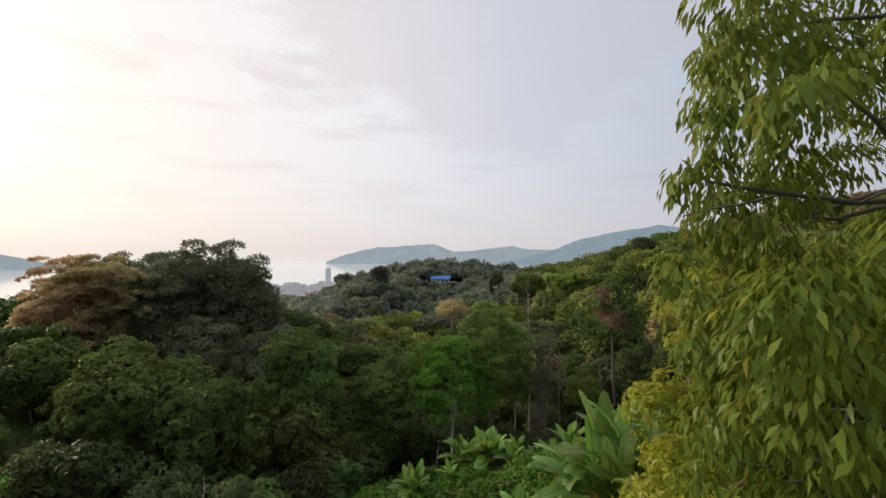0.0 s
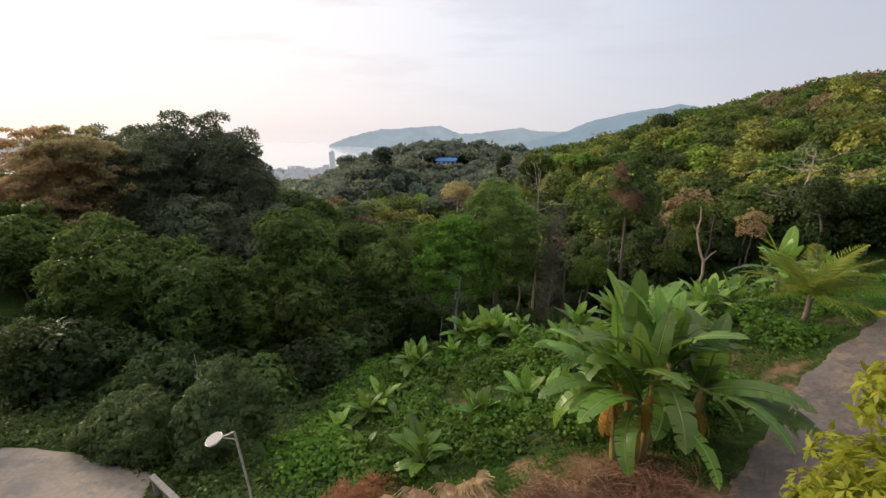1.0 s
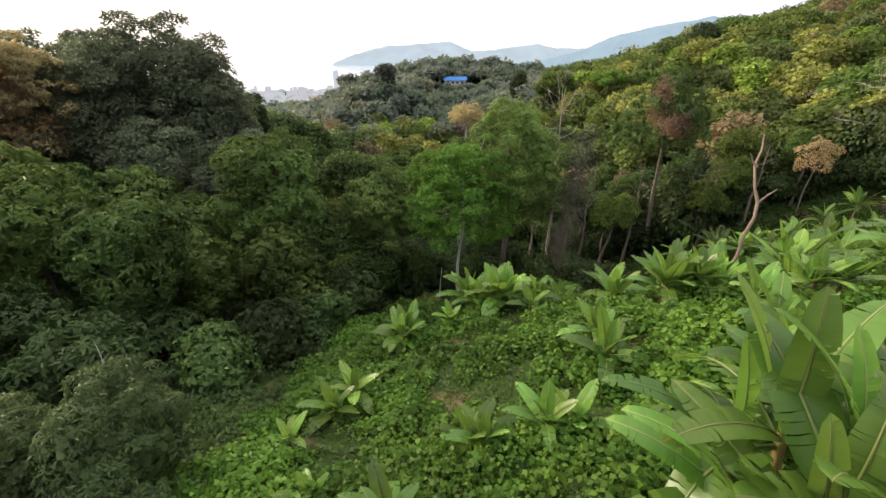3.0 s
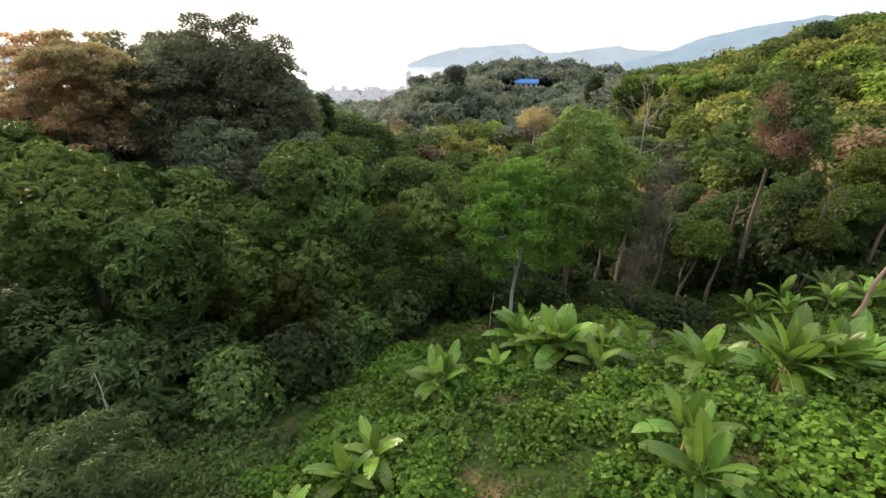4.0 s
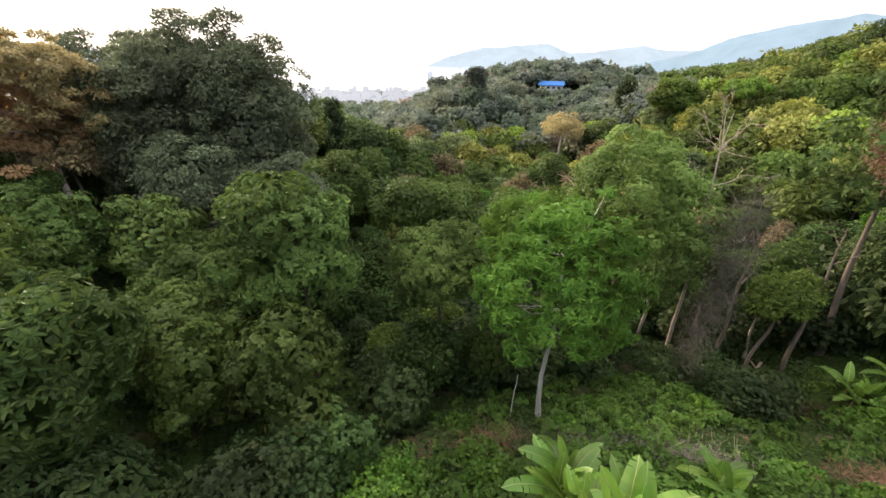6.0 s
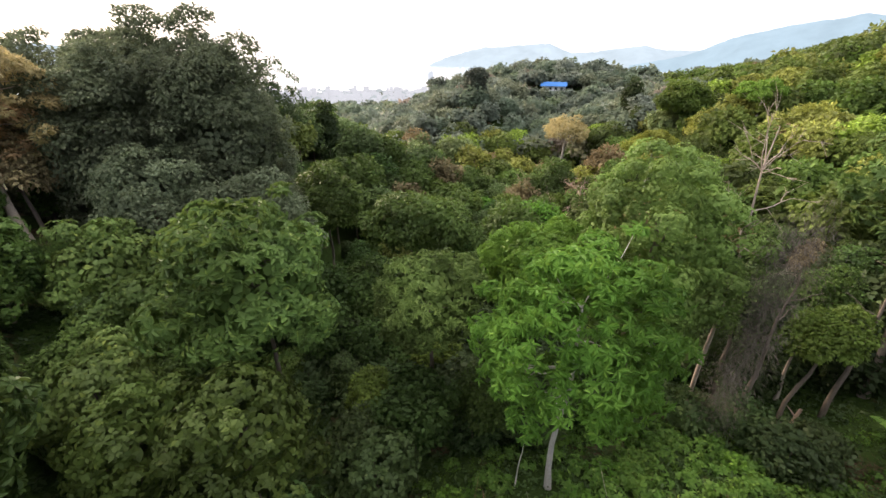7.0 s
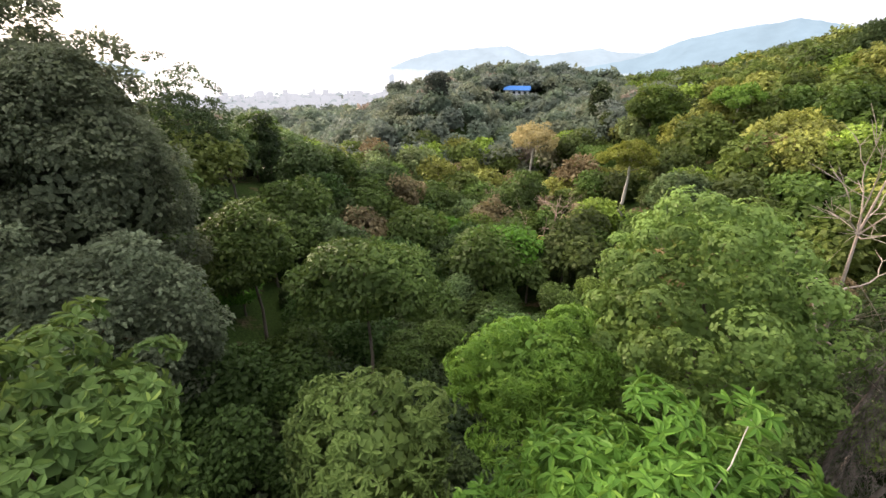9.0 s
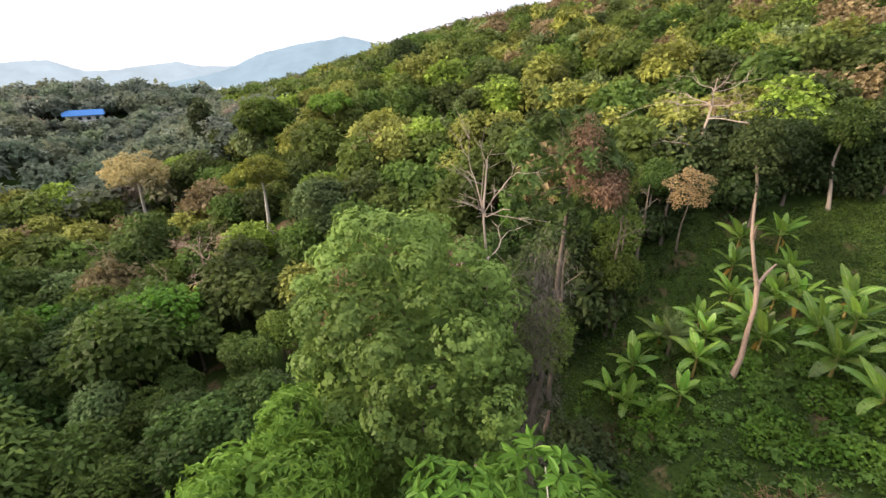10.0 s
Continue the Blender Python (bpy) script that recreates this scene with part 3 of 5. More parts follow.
def draped(name, label, category, poly, lift, step, mat, ragged=0.25):
    """A paved patch with some thickness, laid on the ground inside an outline with ragged edges."""
    xs = np.arange(min(p[0] for p in poly) - 1, max(p[0] for p in poly) + 1, step)
    ys = np.arange(min(p[1] for p in poly) - 1, max(p[1] for p in poly) + 1, step)
    X, Y = np.meshgrid(xs, ys)
    inn = inside_polygon(X + ragged * np.sin(Y * 2.1 + np.sin(X * 3.3)), Y + ragged * np.sin(X * 2.7 + np.sin(Y * 1.9)), poly)
    Z = height(X, Y) + np.where(inn, lift, -0.12)
    face = inn[:-1, :-1] | inn[1:, :-1] | inn[:-1, 1:] | inn[1:, 1:]
    n = len(xs)
    i = (np.arange(len(ys) - 1)[:, None] * n + np.arange(n - 1)[None])[face]
    me = quad_mesh(name, np.stack([X, Y, Z], -1).reshape(-1, 3), np.stack([i, i + 1, i + n + 1, i + n], -1), mat, True)
    return tagged(new(name, me), label, category, kind="structure")


YARD = [(-6.6, 14.8), (-7.6, 15.7), (-10.6, 17.0), (-13.2, 18.9), (-14.0, 20.6), (-18.2, 21.6), (-26, 22.2), (-32, 22), (-32, 6), (-8, 6), (-5.5, 10)]
ROAD = [(6.0, 10.0), (7.4, 13.4), (9.3, 15.2), (12.5, 18.0), (15.3, 20.2), (18.5, 22.0), (24, 25), (30, 27), (33, 22), (22, 16.5), (17, 12.5), (14, 4), (8, 2)]
draped("yard", "pale worn concrete yard with dusty stains", "yard", YARD, 0.07, 0.14, CONCRETE, 0.06)
draped("road", "grey stony dirt road climbing the slope", "road", ROAD, 0.07, 0.14, ROADWAY, 0.08)
draped("verge", "ledge of pale concrete at the yard's edge", "kerb", [(-5.0, 14.2), (-0.2, 14.5), (-0.2, 14.0), (-5.0, 13.7)], 0.12, 0.12, CONCRETE, 0.05)


def box_part(name, size, at, mat, parent, label="", rot=0.0, bevel=0.0):
    bm = bmesh.new()
    bmesh.ops.create_cube(bm, size=1.0)
    bmesh.ops.scale(bm, vec=size, verts=bm.verts)
    if bevel:
        bmesh.ops.bevel(bm, geom=bm.edges[:], offset=bevel, segments=2, affect="EDGES")
    me = bpy.data.meshes.new(name)
    bm.to_mesh(me)
    bm.free()
    me.materials.append(mat)
    ob = part(name, me, parent, label)
    ob.matrix_basis = pose(*at, 0, 0, rot)
    return ob


# ---- trees ----
def tree(kind, label, category, at, top, R, leaf, bark, rng, L=0.3, W=0.15, clump=0.0, cover=1.3, droop=0.3, whorl=0, fine=False, flat=0.78, lowest=-0.5, loose=0.0, uneven=0.42,
         core=0.62, trunk=0.22, limbs=7, twigs=0, lean=(0, 0), group="", sink=0.25, base=None, wobble=0.012, big=7):
    """A tree at (x, y): a tapered trunk with limbs and a crown of domed leaf clumps with radii R that reaches the height top."""
    x, y = at
    z0 = (ground_at(x, y) if base is None else base) - sink
    h = top - z0
    c = np.array([lean[0], lean[1], h - R[2]])
    clump = clump or float(np.clip(0.24 * (R[0] * R[1] * R[2]) ** (1 / 3), 0.7, 2.0))
    v, C = foliage(rng, c, R, clump, L, W, lowest, cover, droop, whorl, fine, flat, big, loose, uneven)
    leaves = [v]
    if core:
        leaves.append(inner_leaves(rng, c, R, core, max(0.4, L * 1.6)))
    root = thing(kind, label, category, group)
    v, q = branchwork(rng, (0, 0, 0), c + np.array([0, 0, R[2] * 0.35]), trunk, C[rng.permutation(len(C))[:limbs]], twigs=twigs, wobble=wobble)
    part("trunk", quad_mesh("trunk", v, q, bark, True), root)
    part("crown", leaf_mesh("crown", leaves, leaf), root)
    root.matrix_basis = pose(x, y, z0)
    return root


def bare_tree(kind, label, at, top, spread, r0, bark, rng, n=10, twigs=3, lean=(0, 0), lowest=0.45, group="", base=None):
    """A leafless tree: a trunk, limbs and twigs."""
    z0 = (ground_at(*at) if base is None else base) - 0.2
    h = top - z0
    targets = []
    for i in range(n):
        a, k = i * 2.4 + rng.random(), lowest + (1 - lowest) * (i + 0.5) / n
        s = spread * (1.15 - 0.75 * k) * rng.uniform(0.7, 1.2) * 1.5
        targets.append((lean[0] * k + math.cos(a) * s, lean[1] * k + math.sin(a) * s, h * min(1.0, k + rng.uniform(0.03, 0.12))))
    root = thing(kind, label, "tree", group)
    trunk = bent(rng, (0, 0, 0), (lean[0], lean[1], h), 10, 0.012)
    rad = r0 * np.linspace(1.0, 0.16, 10)
    pieces = [tube(trunk, rad, 8)]
    for g in targets:
        k = int(np.clip(np.searchsorted(trunk[:, 2], g[2] * 0.86), 3, 9))
        limb = bent(rng, trunk[k], g, 6, 0.06)
        pieces.append(tube(limb, rad[k] * 0.55 * np.linspace(1, 0.2, 6) + 0.012, 5))
        for _ in range(twigs):
            s = limb[rng.integers(2, 6)]
            e = s + (limb[-1] - limb[0]) * rng.uniform(0.25, 0.5) + rng.normal(size=3) * spread * 0.25
            tw = bent(rng, s, e, 4, 0.08)
            pieces.append(tube(tw, rad[k] * 0.22 * np.linspace(1, 0.3, 4) + 0.008, 4))
            for _ in range(twigs):
                e2 = tw[2] + (tw[-1] - tw[0]) * 0.5 + rng.normal(size=3) * spread * 0.16
                pieces.append(tube(bent(rng, tw[2], e2, 3, 0.05), [0.016, 0.012, 0.006], 3))
    v, q = join(pieces)
    part("trunk", quad_mesh("trunk", v, q, bark, True), root)
    root.matrix_basis = pose(at[0], at[1], z0)
    return root


def R_(seed):
    return np.random.default_rng(seed)


# ---- trees that stand out, from the clearing outwards ----
BROAD = dict(L=0.42, W=0.22, whorl=7, droop=0.35, fine=True, cover=1.0)
LEAFY = dict(L=0.32, W=0.18, whorl=6, droop=0.4, fine=False, cover=1.0)
GIANT = dict(L=0.38, W=0.23, clump=1.4, droop=0.3, cover=1.1, lowest=-0.8, core=0.66, uneven=0.26)
tree("broadleaf_tree", "dense dark green broadleaf tree at the clearing's edge", "tree", (-17, 51), 11.0, (5.6, 5.6, 6.4), LEAF_CROWN, BARK, R_(1), clump=1.15, lowest=-0.7, **BROAD)
tree("broadleaf_tree", "low dense green broadleaf tree beside the ravine", "tree", (-15, 45.2), 3.8, (5.2, 4.6, 4.8), LEAF_MID, BARK, R_(2), clump=1.1, lowest=-0.6, **LEAFY)
tree("broadleaf_tree", "dark green broadleaf tree with large leaves", "tree", (-22.5, 38), 9.2, (4.8, 4.6, 5.4), LEAF_BROAD, BARK, R_(3), clump=1.1, lowest=-0.7, **BROAD)
tree("broadleaf_tree", "tall dark green broadleaf tree above the yard", "tree", (-30, 39), 11.5, (5.6, 5.4, 6.2), LEAF_CROWN, BARK, R_(4), clump=1.3, lowest=-0.6, **BROAD)
tree("broadleaf_tree", "dark green tree with feathery leaves above the ravine", "tree", (-20, 30.5), 5.0, (4.0, 3.8, 4.5), LEAF_SHADE, BARK, R_(5), L=0.5, W=0.16, whorl=7, droop=0.5, clump=0.9, cover=0.9)
tree("broadleaf_tree", "mid green broadleaf tree rising from the ravine", "tree", (-19.6, 43.0), 3.2, (3.8, 3.6, 4.4), LEAF_MID, BARK, R_(68), clump=1.0, lowest=-0.6, **LEAFY)
tree("broadleaf_tree", "dark green tree deep in the ravine", "tree", (-12.5, 40), -0.2, (3.6, 3.4, 3.6), LEAF_SHADE, BARK, R_(6), clump=0.9, lowest=-0.6, L=0.34, W=0.2)
tree("broadleaf_tree", "dark green broadleaf tree hanging over the ravine", "tree", (-18.6, 35), 2.8, (4.2, 4.0, 4.6), LEAF_SHADE, BARK, R_(63), clump=1.0, lowest=-0.6, **BROAD)
tree("broadleaf_tree", "dark green tree above the yard", "tree", (-26.5, 30.5), 6.8, (4.6, 4.2, 5.0), LEAF_SHADE, BARK, R_(64), clump=1.1, lowest=-0.6, **LEAFY)
tree("broadleaf_tree", "dark green tree in the ravine's depth", "tree", (-24, 45), 3.8, (4.8, 4.4, 5.4), LEAF_CROWN, BARK, R_(65), clump=1.1, lowest=-0.6, **LEAFY)
for i, (x, y, top, r) in enumerate(((-12.6, 36.6, 1.6, 3.2), (-14.2, 32.4, 2.6, 3.2), (-16.6, 28.6, 2.8, 2.8), (-10.8, 42.4, -0.4, 3.0), (-9.0, 48.0, -2.2, 2.8))):
    tree("broadleaf_tree", "low dark green tree at the clearing's border", "tree", (x, y), top, (r, r, r * 1.15), (LEAF_SHADE, LEAF_BROAD)[i % 2], BARK, R_(660 + i), clump=0.85, lowest=-0.8, **LEAFY)
tree("pale_trunk_tree", "bright green tree with a pale straight trunk and drooping leaf sprays", "tree", (1.2, 50.9), 10.6, (6.1, 5.8, 7.0), LEAF_LIGHT, BARK_PALE, R_(7), L=0.40, W=0.14, whorl=9, droop=0.75, fine=True, cover=0.85, clump=0.95, flat=0.55, lowest=-0.75, loose=0.2, uneven=0.34, core=0.0, trunk=0.2, limbs=12, twigs=0, lean=(0.3, 0.4))
tree("mounded_tree", "broad green tree smothered in leafy vines", "tree", (7.2, 63.4), 13.0, (7.6, 6.0, 9.6), LEAF_VINE, BARK, R_(8), L=0.21, W=0.14, whorl=5, droop=0.5, clump=0.95, cover=0.9, trunk=0.42, lowest=-0.85, uneven=0.3)
tree("feathery_tree", "bright fresh green feathery tree", "tree", (-0.9, 60.2), 7.9, (4.8, 4.4, 4.8), LEAF_LIGHT, BARK, R_(9), L=0.27, W=0.095, whorl=8, droop=0.6, clump=0.9, fine=True, cover=0.9, lowest=-0.6)
tree("grey_green_tree", "grey-green tree with small hanging leaves", "tree", (-8.2, 57.5), 6.2, (4.4, 4.0, 5.4), LEAF_SOFT, BARK, R_(10), L=0.34, W=0.15, whorl=6, droop=0.9, clump=0.9, fine=True, cover=0.9, lowest=-0.6)
tree("broadleaf_tree", "yellow-green spreading tree in the ravine", "tree", (-14.2, 74), 4.6, (6.6, 5.6, 5.0), LEAF_MID, BARK, R_(11), L=0.46, W=0.24, clump=1.25, droop=0.35)
tree("broadleaf_tree", "rounded mid green tree in the ravine", "tree", (-27.5, 78), 5.6, (6.0, 5.6, 5.8), LEAF_MID, BARK, R_(12), L=0.46, W=0.24, clump=1.3)
tree("giant_dark_tree", "towering dark green tree with clumped foliage", "tree", (-39, 71), 21.8, (9.4, 8.4, 12.4), LEAF_GIANT, BARK, R_(13), trunk=0.6, big=9, **GIANT)
tree("giant_dark_tree", "towering dark green tree with a ragged crown edge", "tree", (-32.6, 69.5), 19.8, (6.2, 6.2, 12.0), LEAF_GIANT, BARK, R_(14), trunk=0.5, **GIANT)
tree("giant_dark_tree", "towering dark green tree with dense foliage", "tree", (-47, 72), 21.6, (8.4, 7.4, 12.4), LEAF_GIANT, BARK, R_(15), trunk=0.5, **GIANT)
tree("giant_dark_tree", "towering dark green tree behind the tan ones", "tree", (-53, 67), 20.6, (6.6, 6.0, 11.5), LEAF_GIANT, BARK, R_(154), trunk=0.45, **GIANT)
tree("giant_dark_tree", "tall dark green tree between its neighbours", "tree", (-43.5, 65.5), 18.6, (6.0, 5.6, 10.5), LEAF_GIANT, BARK, R_(153), trunk=0.4, **GIANT)
tree("giant_dark_tree", "dark green tree filling the foot of the giants", "tree", (-27, 62.5), 9.0, (6.4, 5.6, 8.5), LEAF_GIANT, BARK, R_(151), **GIANT)
tree("giant_dark_tree", "dark green tree under the tan giant", "tree", (-36, 62), 11.0, (6.6, 5.6, 8.0), LEAF_GIANT, BARK, R_(152), **GIANT)
tree("tan_tree", "tall tree with olive and dry tan foliage and pale limbs", "tree", (-45.5, 57), 20.6, (6.8, 6.2, 7.4), LEAF_SERE, BARK_TAN, R_(16), L=0.34, W=0.19, clump=1.0, flat=0.5, loose=0.25, core=0.0, uneven=0.3, lowest=-0.4, trunk=0.42, lean=(-2.6, 1.0), limbs=14, twigs=1, base=2.0)
tree("tan_tree", "tall tree turned dry orange-brown", "tree", (-51, 57.5), 19.8, (7.2, 6.4, 8.8), LEAF_TAN, BARK_TAN, R_(17), L=0.34, W=0.19, clump=1.0, flat=0.5, loose=0.15, core=0.3, uneven=0.28, trunk=0.34, limbs=10)
tree("open_crowned_tree", "dark airy tree standing against the sky", "tree", (-48.6, 100), 16.6, (6.8, 6.0, 9.5), LEAF_DARK, BARK, R_(18), L=0.5, W=0.24, clump=1.1, loose=0.4, core=0.0, lowest=-0.8, cover=0.8, twigs=2, limbs=16)
tree("vine_covered_trunk", "dead trunk wrapped in a column of vines", "tree", (-49.6, 120.5), 8.6, (2.5, 2.5, 9.0), LEAF_DARK, BARK, R_(19), L=0.5, W=0.3, clump=1.1, lowest=-0.95, uneven=0.2)
tree("dry_shrub_tree", "pale tan leafless-looking dry tree", "tree", (8.4, 71.5), 7.6, (3.4, 3.2, 4.6), LEAF_TAN, BARK_DEAD, R_(20), L=0.26, W=0.09, clump=0.8, cover=0.35, core=0.0, twigs=4, limbs=20)
tree("grey_green_tree", "grey-green rounded tree on the slope", "tree", (25.5, 115), 1.8, (6.0, 5.5, 6.5), LEAF_GREY, BARK, R_(21), L=0.55, W=0.34, clump=1.2)
tree("umbrella_tree", "yellow-leaved umbrella tree with forked pale trunk", "tree", (21.2, 133), 2.8, (5.8, 5.4, 4.4), LEAF_YELLOW, BARK_PALE, R_(22), L=0.5, W=0.3, clump=1.2, flat=0.6, lowest=-0.2, core=0.0, trunk=0.42, limbs=14, base=-13.6, wobble=0.04)
tree("umbrella_tree", "light green umbrella tree on the crest", "tree", (45.0, 148), 12.8, (6.4, 6.0, 4.2), LEAF_LIGHT, BARK_PALE, R_(23), L=0.5, W=0.28, clump=1.1, flat=0.5, lowest=-0.3, loose=0.45, core=0.0, trunk=0.3, limbs=16, base=-0.4)
tree("umbrella_tree", "tan-olive umbrella tree with many pale limbs", "tree", (3.6, 172), 0.6, (9.0, 8.5, 7.0), LEAF_SERE, BARK_PALE, R_(24), L=0.6, W=0.36, clump=1.5, flat=0.6, lowest=-0.1, core=0.0, trunk=0.5, limbs=20, base=-22, cover=1.0)
tree("umbrella_tree", "broad olive umbrella tree on the slope", "tree", (33, 165), 11.4, (9.6, 8.0, 7.0), LEAF_OLIVE, BARK, R_(241), L=0.7, W=0.42, clump=1.7, flat=0.65, lowest=-0.2, trunk=0.4, limbs=12)
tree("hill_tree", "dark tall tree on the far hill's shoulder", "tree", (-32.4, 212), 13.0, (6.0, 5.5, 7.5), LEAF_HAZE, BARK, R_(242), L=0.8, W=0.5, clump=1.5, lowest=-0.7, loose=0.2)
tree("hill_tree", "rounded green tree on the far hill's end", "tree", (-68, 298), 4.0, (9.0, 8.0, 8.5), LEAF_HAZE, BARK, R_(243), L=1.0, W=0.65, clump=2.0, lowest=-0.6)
tree("conical_tree", "dark conical tree on the saddle", "tree", (24.4, 192), 9.4, (3.4, 3.4, 6.0), LEAF_DARK, BARK, R_(25), L=0.7, W=0.42, clump=1.1, lowest=-0.9, uneven=0.2)
tree("ridge_tree", "large dark tree on the ridge line", "tree", (80, 168), 25.0, (5.5, 5.0, 6.0), LEAF_DARK, BARK, R_(26), L=0.7, W=0.42, clump=1.3)
big = tree("rosette_tree", "tree with rosettes of large leaves and hanging dead red foliage", "tree", (28.6, 69), 15.8, (6.0, 5.2, 7.6), LEAF_SOFT, BARK, R_(27), L=0.58, W=0.22, whorl=10, droop=0.25, clump=0.95, cover=0.9, loose=0.25, core=0.0, trunk=0.34, lean=(-1.0, 0), limbs=14, twigs=1)
rngd = R_(28)
P, O = crown_points(rngd, [(np.array([-3.4, -2.6, 22.0]), np.array([1.3, 1.3, 3.3])), (np.array([-1.6, -4.0, 19.6]), np.array([1.9, 1.2, 1.6]))], 520, (0.3, 1.0), 1.0, 0.0)
part("dead_foliage", leaf_mesh("dead_foliage", [leafy(rngd, P, O, 9, 0.3, 0.24, 0.10, 0.8)], LEAF_RUST), big, "curtain of dead rust-red leaves")
curtain = thing("dead_vine_curtain", "curtain of grey dead vines hanging from the mounded tree", "vines")
rngv = R_(281)
P, O = crown_points(rngv, [(np.array([0, 0, 10.5]), np.array([1.7, 1.4, 8.0])), (np.array([0.8, 0.6, 16.0]), np.array([2.2, 1.6, 4.6])), (np.array([-1.0, -0.4, 5.0]), np.array([1.5, 1.2, 4.4]))], 620, (0.3, 1.05), 1.0, 0.0)
part("vines", leaf_mesh("vines", [leafy(rngv, P, O, 16, 0.35, 0.5, 0.024, 1.2)], TWIG_GREY), curtain)
curtain.matrix_basis = pose(14.6, 61.4, ground_at(14.6, 61.4) - 0.2)
bare_tree("bare_tree", "leafless pale grey tree with spreading limbs", (53.5, 68.7), 15.8, 4.6, 0.32, BARK_TAN, R_(29), n=13, twigs=3, lean=(1.5, 0.5), lowest=0.4, base=2.0)
bare_tree("bare_tree", "leafless grey tree among the vines", (13.2, 64.4), 13.2, 2.5, 0.22, BARK_TAN, R_(30), n=13, twigs=3, lowest=0.5)
bare_tree("bare_shrub", "leafless tangle of grey branches in the ravine", (6.5, 121), -6.8, 5.6, 0.28, BARK_DEAD, R_(31), n=12, twigs=4, lowest=0.3)
bare_tree("bare_shrub", "leafless grey scrub in the ravine", (-5.5, 146), -13.5, 4.0, 0.26, BARK_DEAD, R_(32), n=12, twigs=4, lowest=0.3)
for x, y, top, s in ((33.2, 66.5, 5.5, 41), (34.4, 66.8, 4.0, 42), (40.5, 68, 6.0, 43), (46, 68, 6.5, 44), (18, 66, 3.0, 45), (24.5, 66.5, 4.0, 46), (57.5, 66.5, 11, 47)):
    bare_tree("slender_trunk", "slender pale trunk at the forest's edge", (x, y), top, 1.6, 0.24, BARK, R_(s), n=5, twigs=2, lean=(0.5, 0.3), lowest=0.6, group="trunks at the forest edge")

tree("dry_sapling", "thin sapling with sparse rusty leaves at the forest edge", "tree", (45.5, 66), 8.6, (2.8, 2.6, 4.2), LEAF_TAN, BARK, R_(282), L=0.26, W=0.12, clump=0.6, cover=0.4, loose=0.5, uneven=0.5, core=0.0, trunk=0.12, limbs=12, twigs=2)
# the snag: a dead, forked trunk
snag = thing("snag", "dead broken tree trunk, weathered pinkish brown", "dead tree")
r5 = R_(50)
v, q = join([tube([(0, 0, 0), (0.3, -0.1, 2.0), (0.35, 0.05, 4.2), (0.95, 0.2, 6.2), (1.0, 0.5, 7.9)], [0.26, 0.19, 0.17, 0.15, 0.17], 9),
             tube([(1.0, 0.5, 7.8), (0.45, 0.9, 9.4), (0.15, 1.5, 11.6), (0.65, 1.9, 13.0), (0.55, 2.1, 14.6)], [0.16, 0.12, 0.11, 0.09, 0.05], 8),
             tube([(1.0, 0.5, 7.8), (1.6, 0.3, 8.7), (2.1, 0.0, 9.4)], [0.13, 0.1, 0.06], 7),
             tube([(0.38, 1.4, 11.4), (-0.3, 1.3, 12.0), (-0.8, 1.2, 12.8)], [0.12, 0.09, 0.05], 6)])
part("trunk", quad_mesh("trunk", v, q, BARK_DEAD, True), snag)
snag.matrix_basis = pose(31.5, 55, ground_at(31.5, 55) - 0.2)
stump = thing("broken_trunk", "short broken forked trunk in the clearing", "dead tree")
v, q = join([tube(bent(r5, (0, 0, 0), (0.3, 0, 2.9), 6, 0.02), [0.22, 0.19, 0.17, 0.16, 0.14, 0.12], 7), tube([(0.2, 0, 2.0), (-0.3, 0, 2.6), (-0.7, 0.1, 3.0)], [0.08, 0.06, 0.03], 5)])
part("trunk", quad_mesh("trunk", v, q, BARK_DEAD, True), stump)
stump.matrix_basis = pose(21, 64.3, ground_at(21, 64.3) - 0.15)
stick = thing("bare_pole", "thin bare stem standing beside the pale trunk", "stem")
v, q = tube(bent(r5, (0, 0, 0), (0.25, 0, 4.2), 6, 0.012), np.linspace(0.06, 0.025, 6), 5)
part("stem", quad_mesh("stem", v, q, BARK_PALE, True), stick)
stick.matrix_basis = pose(-0.8, 50.3, ground_at(-0.8, 50.3) - 0.1)
sprig = thing("bare_sapling", "thin pale bare sapling above the bamboo", "sapling")
v, q = join([tube(bent(r5, (0, 0, 0), (0.1, 0, 5.0), 8, 0.02), np.linspace(0.05, 0.015, 8), 5)] + [tube(bent(r5, (0.06, 0, 2.4 + 0.35 * i), (0.06 + r5.normal() * 0.25, r5.normal() * 0.2, 2.7 + 0.35 * i), 3, 0.05), [0.014, 0.011, 0.006], 4) for i in range(6)])
part("stem", quad_mesh("stem", v, q, BARK_PALE, True), sprig)
sprig.matrix_basis = pose(-15.6, 27.2, ground_at(-15.6, 27.2) - 0.1)

# the tree beside the start, close to the path, and its lower neighbour
tree("leaning_fruit_tree", "yellow-green tree with drooping narrow glossy leaves", "tree", (4.75, 3.8), 26.8, (2.6, 2.3, 6.6), LEAF_NEAR, BARK, R_(60), L=0.155, W=0.044, droop=2.6, clump=0.42, cover=0.8, flat=0.9, lowest=-0.9, loose=0.0, uneven=0.28, core=0.0, trunk=0.14, limbs=24, twigs=3)
tree("fruit_tree", "yellowish bushy tree on the bank", "tree", (4.5, 5.9), 20.6, (2.1, 2.0, 5.4), LEAF_YELLOWED, BARK, R_(61), L=0.11, W=0.04, whorl=6, droop=0.8, clump=0.4, cover=0.9, lowest=-0.85, loose=0.0, uneven=0.28, core=0.0, trunk=0.12, limbs=20, twigs=3)
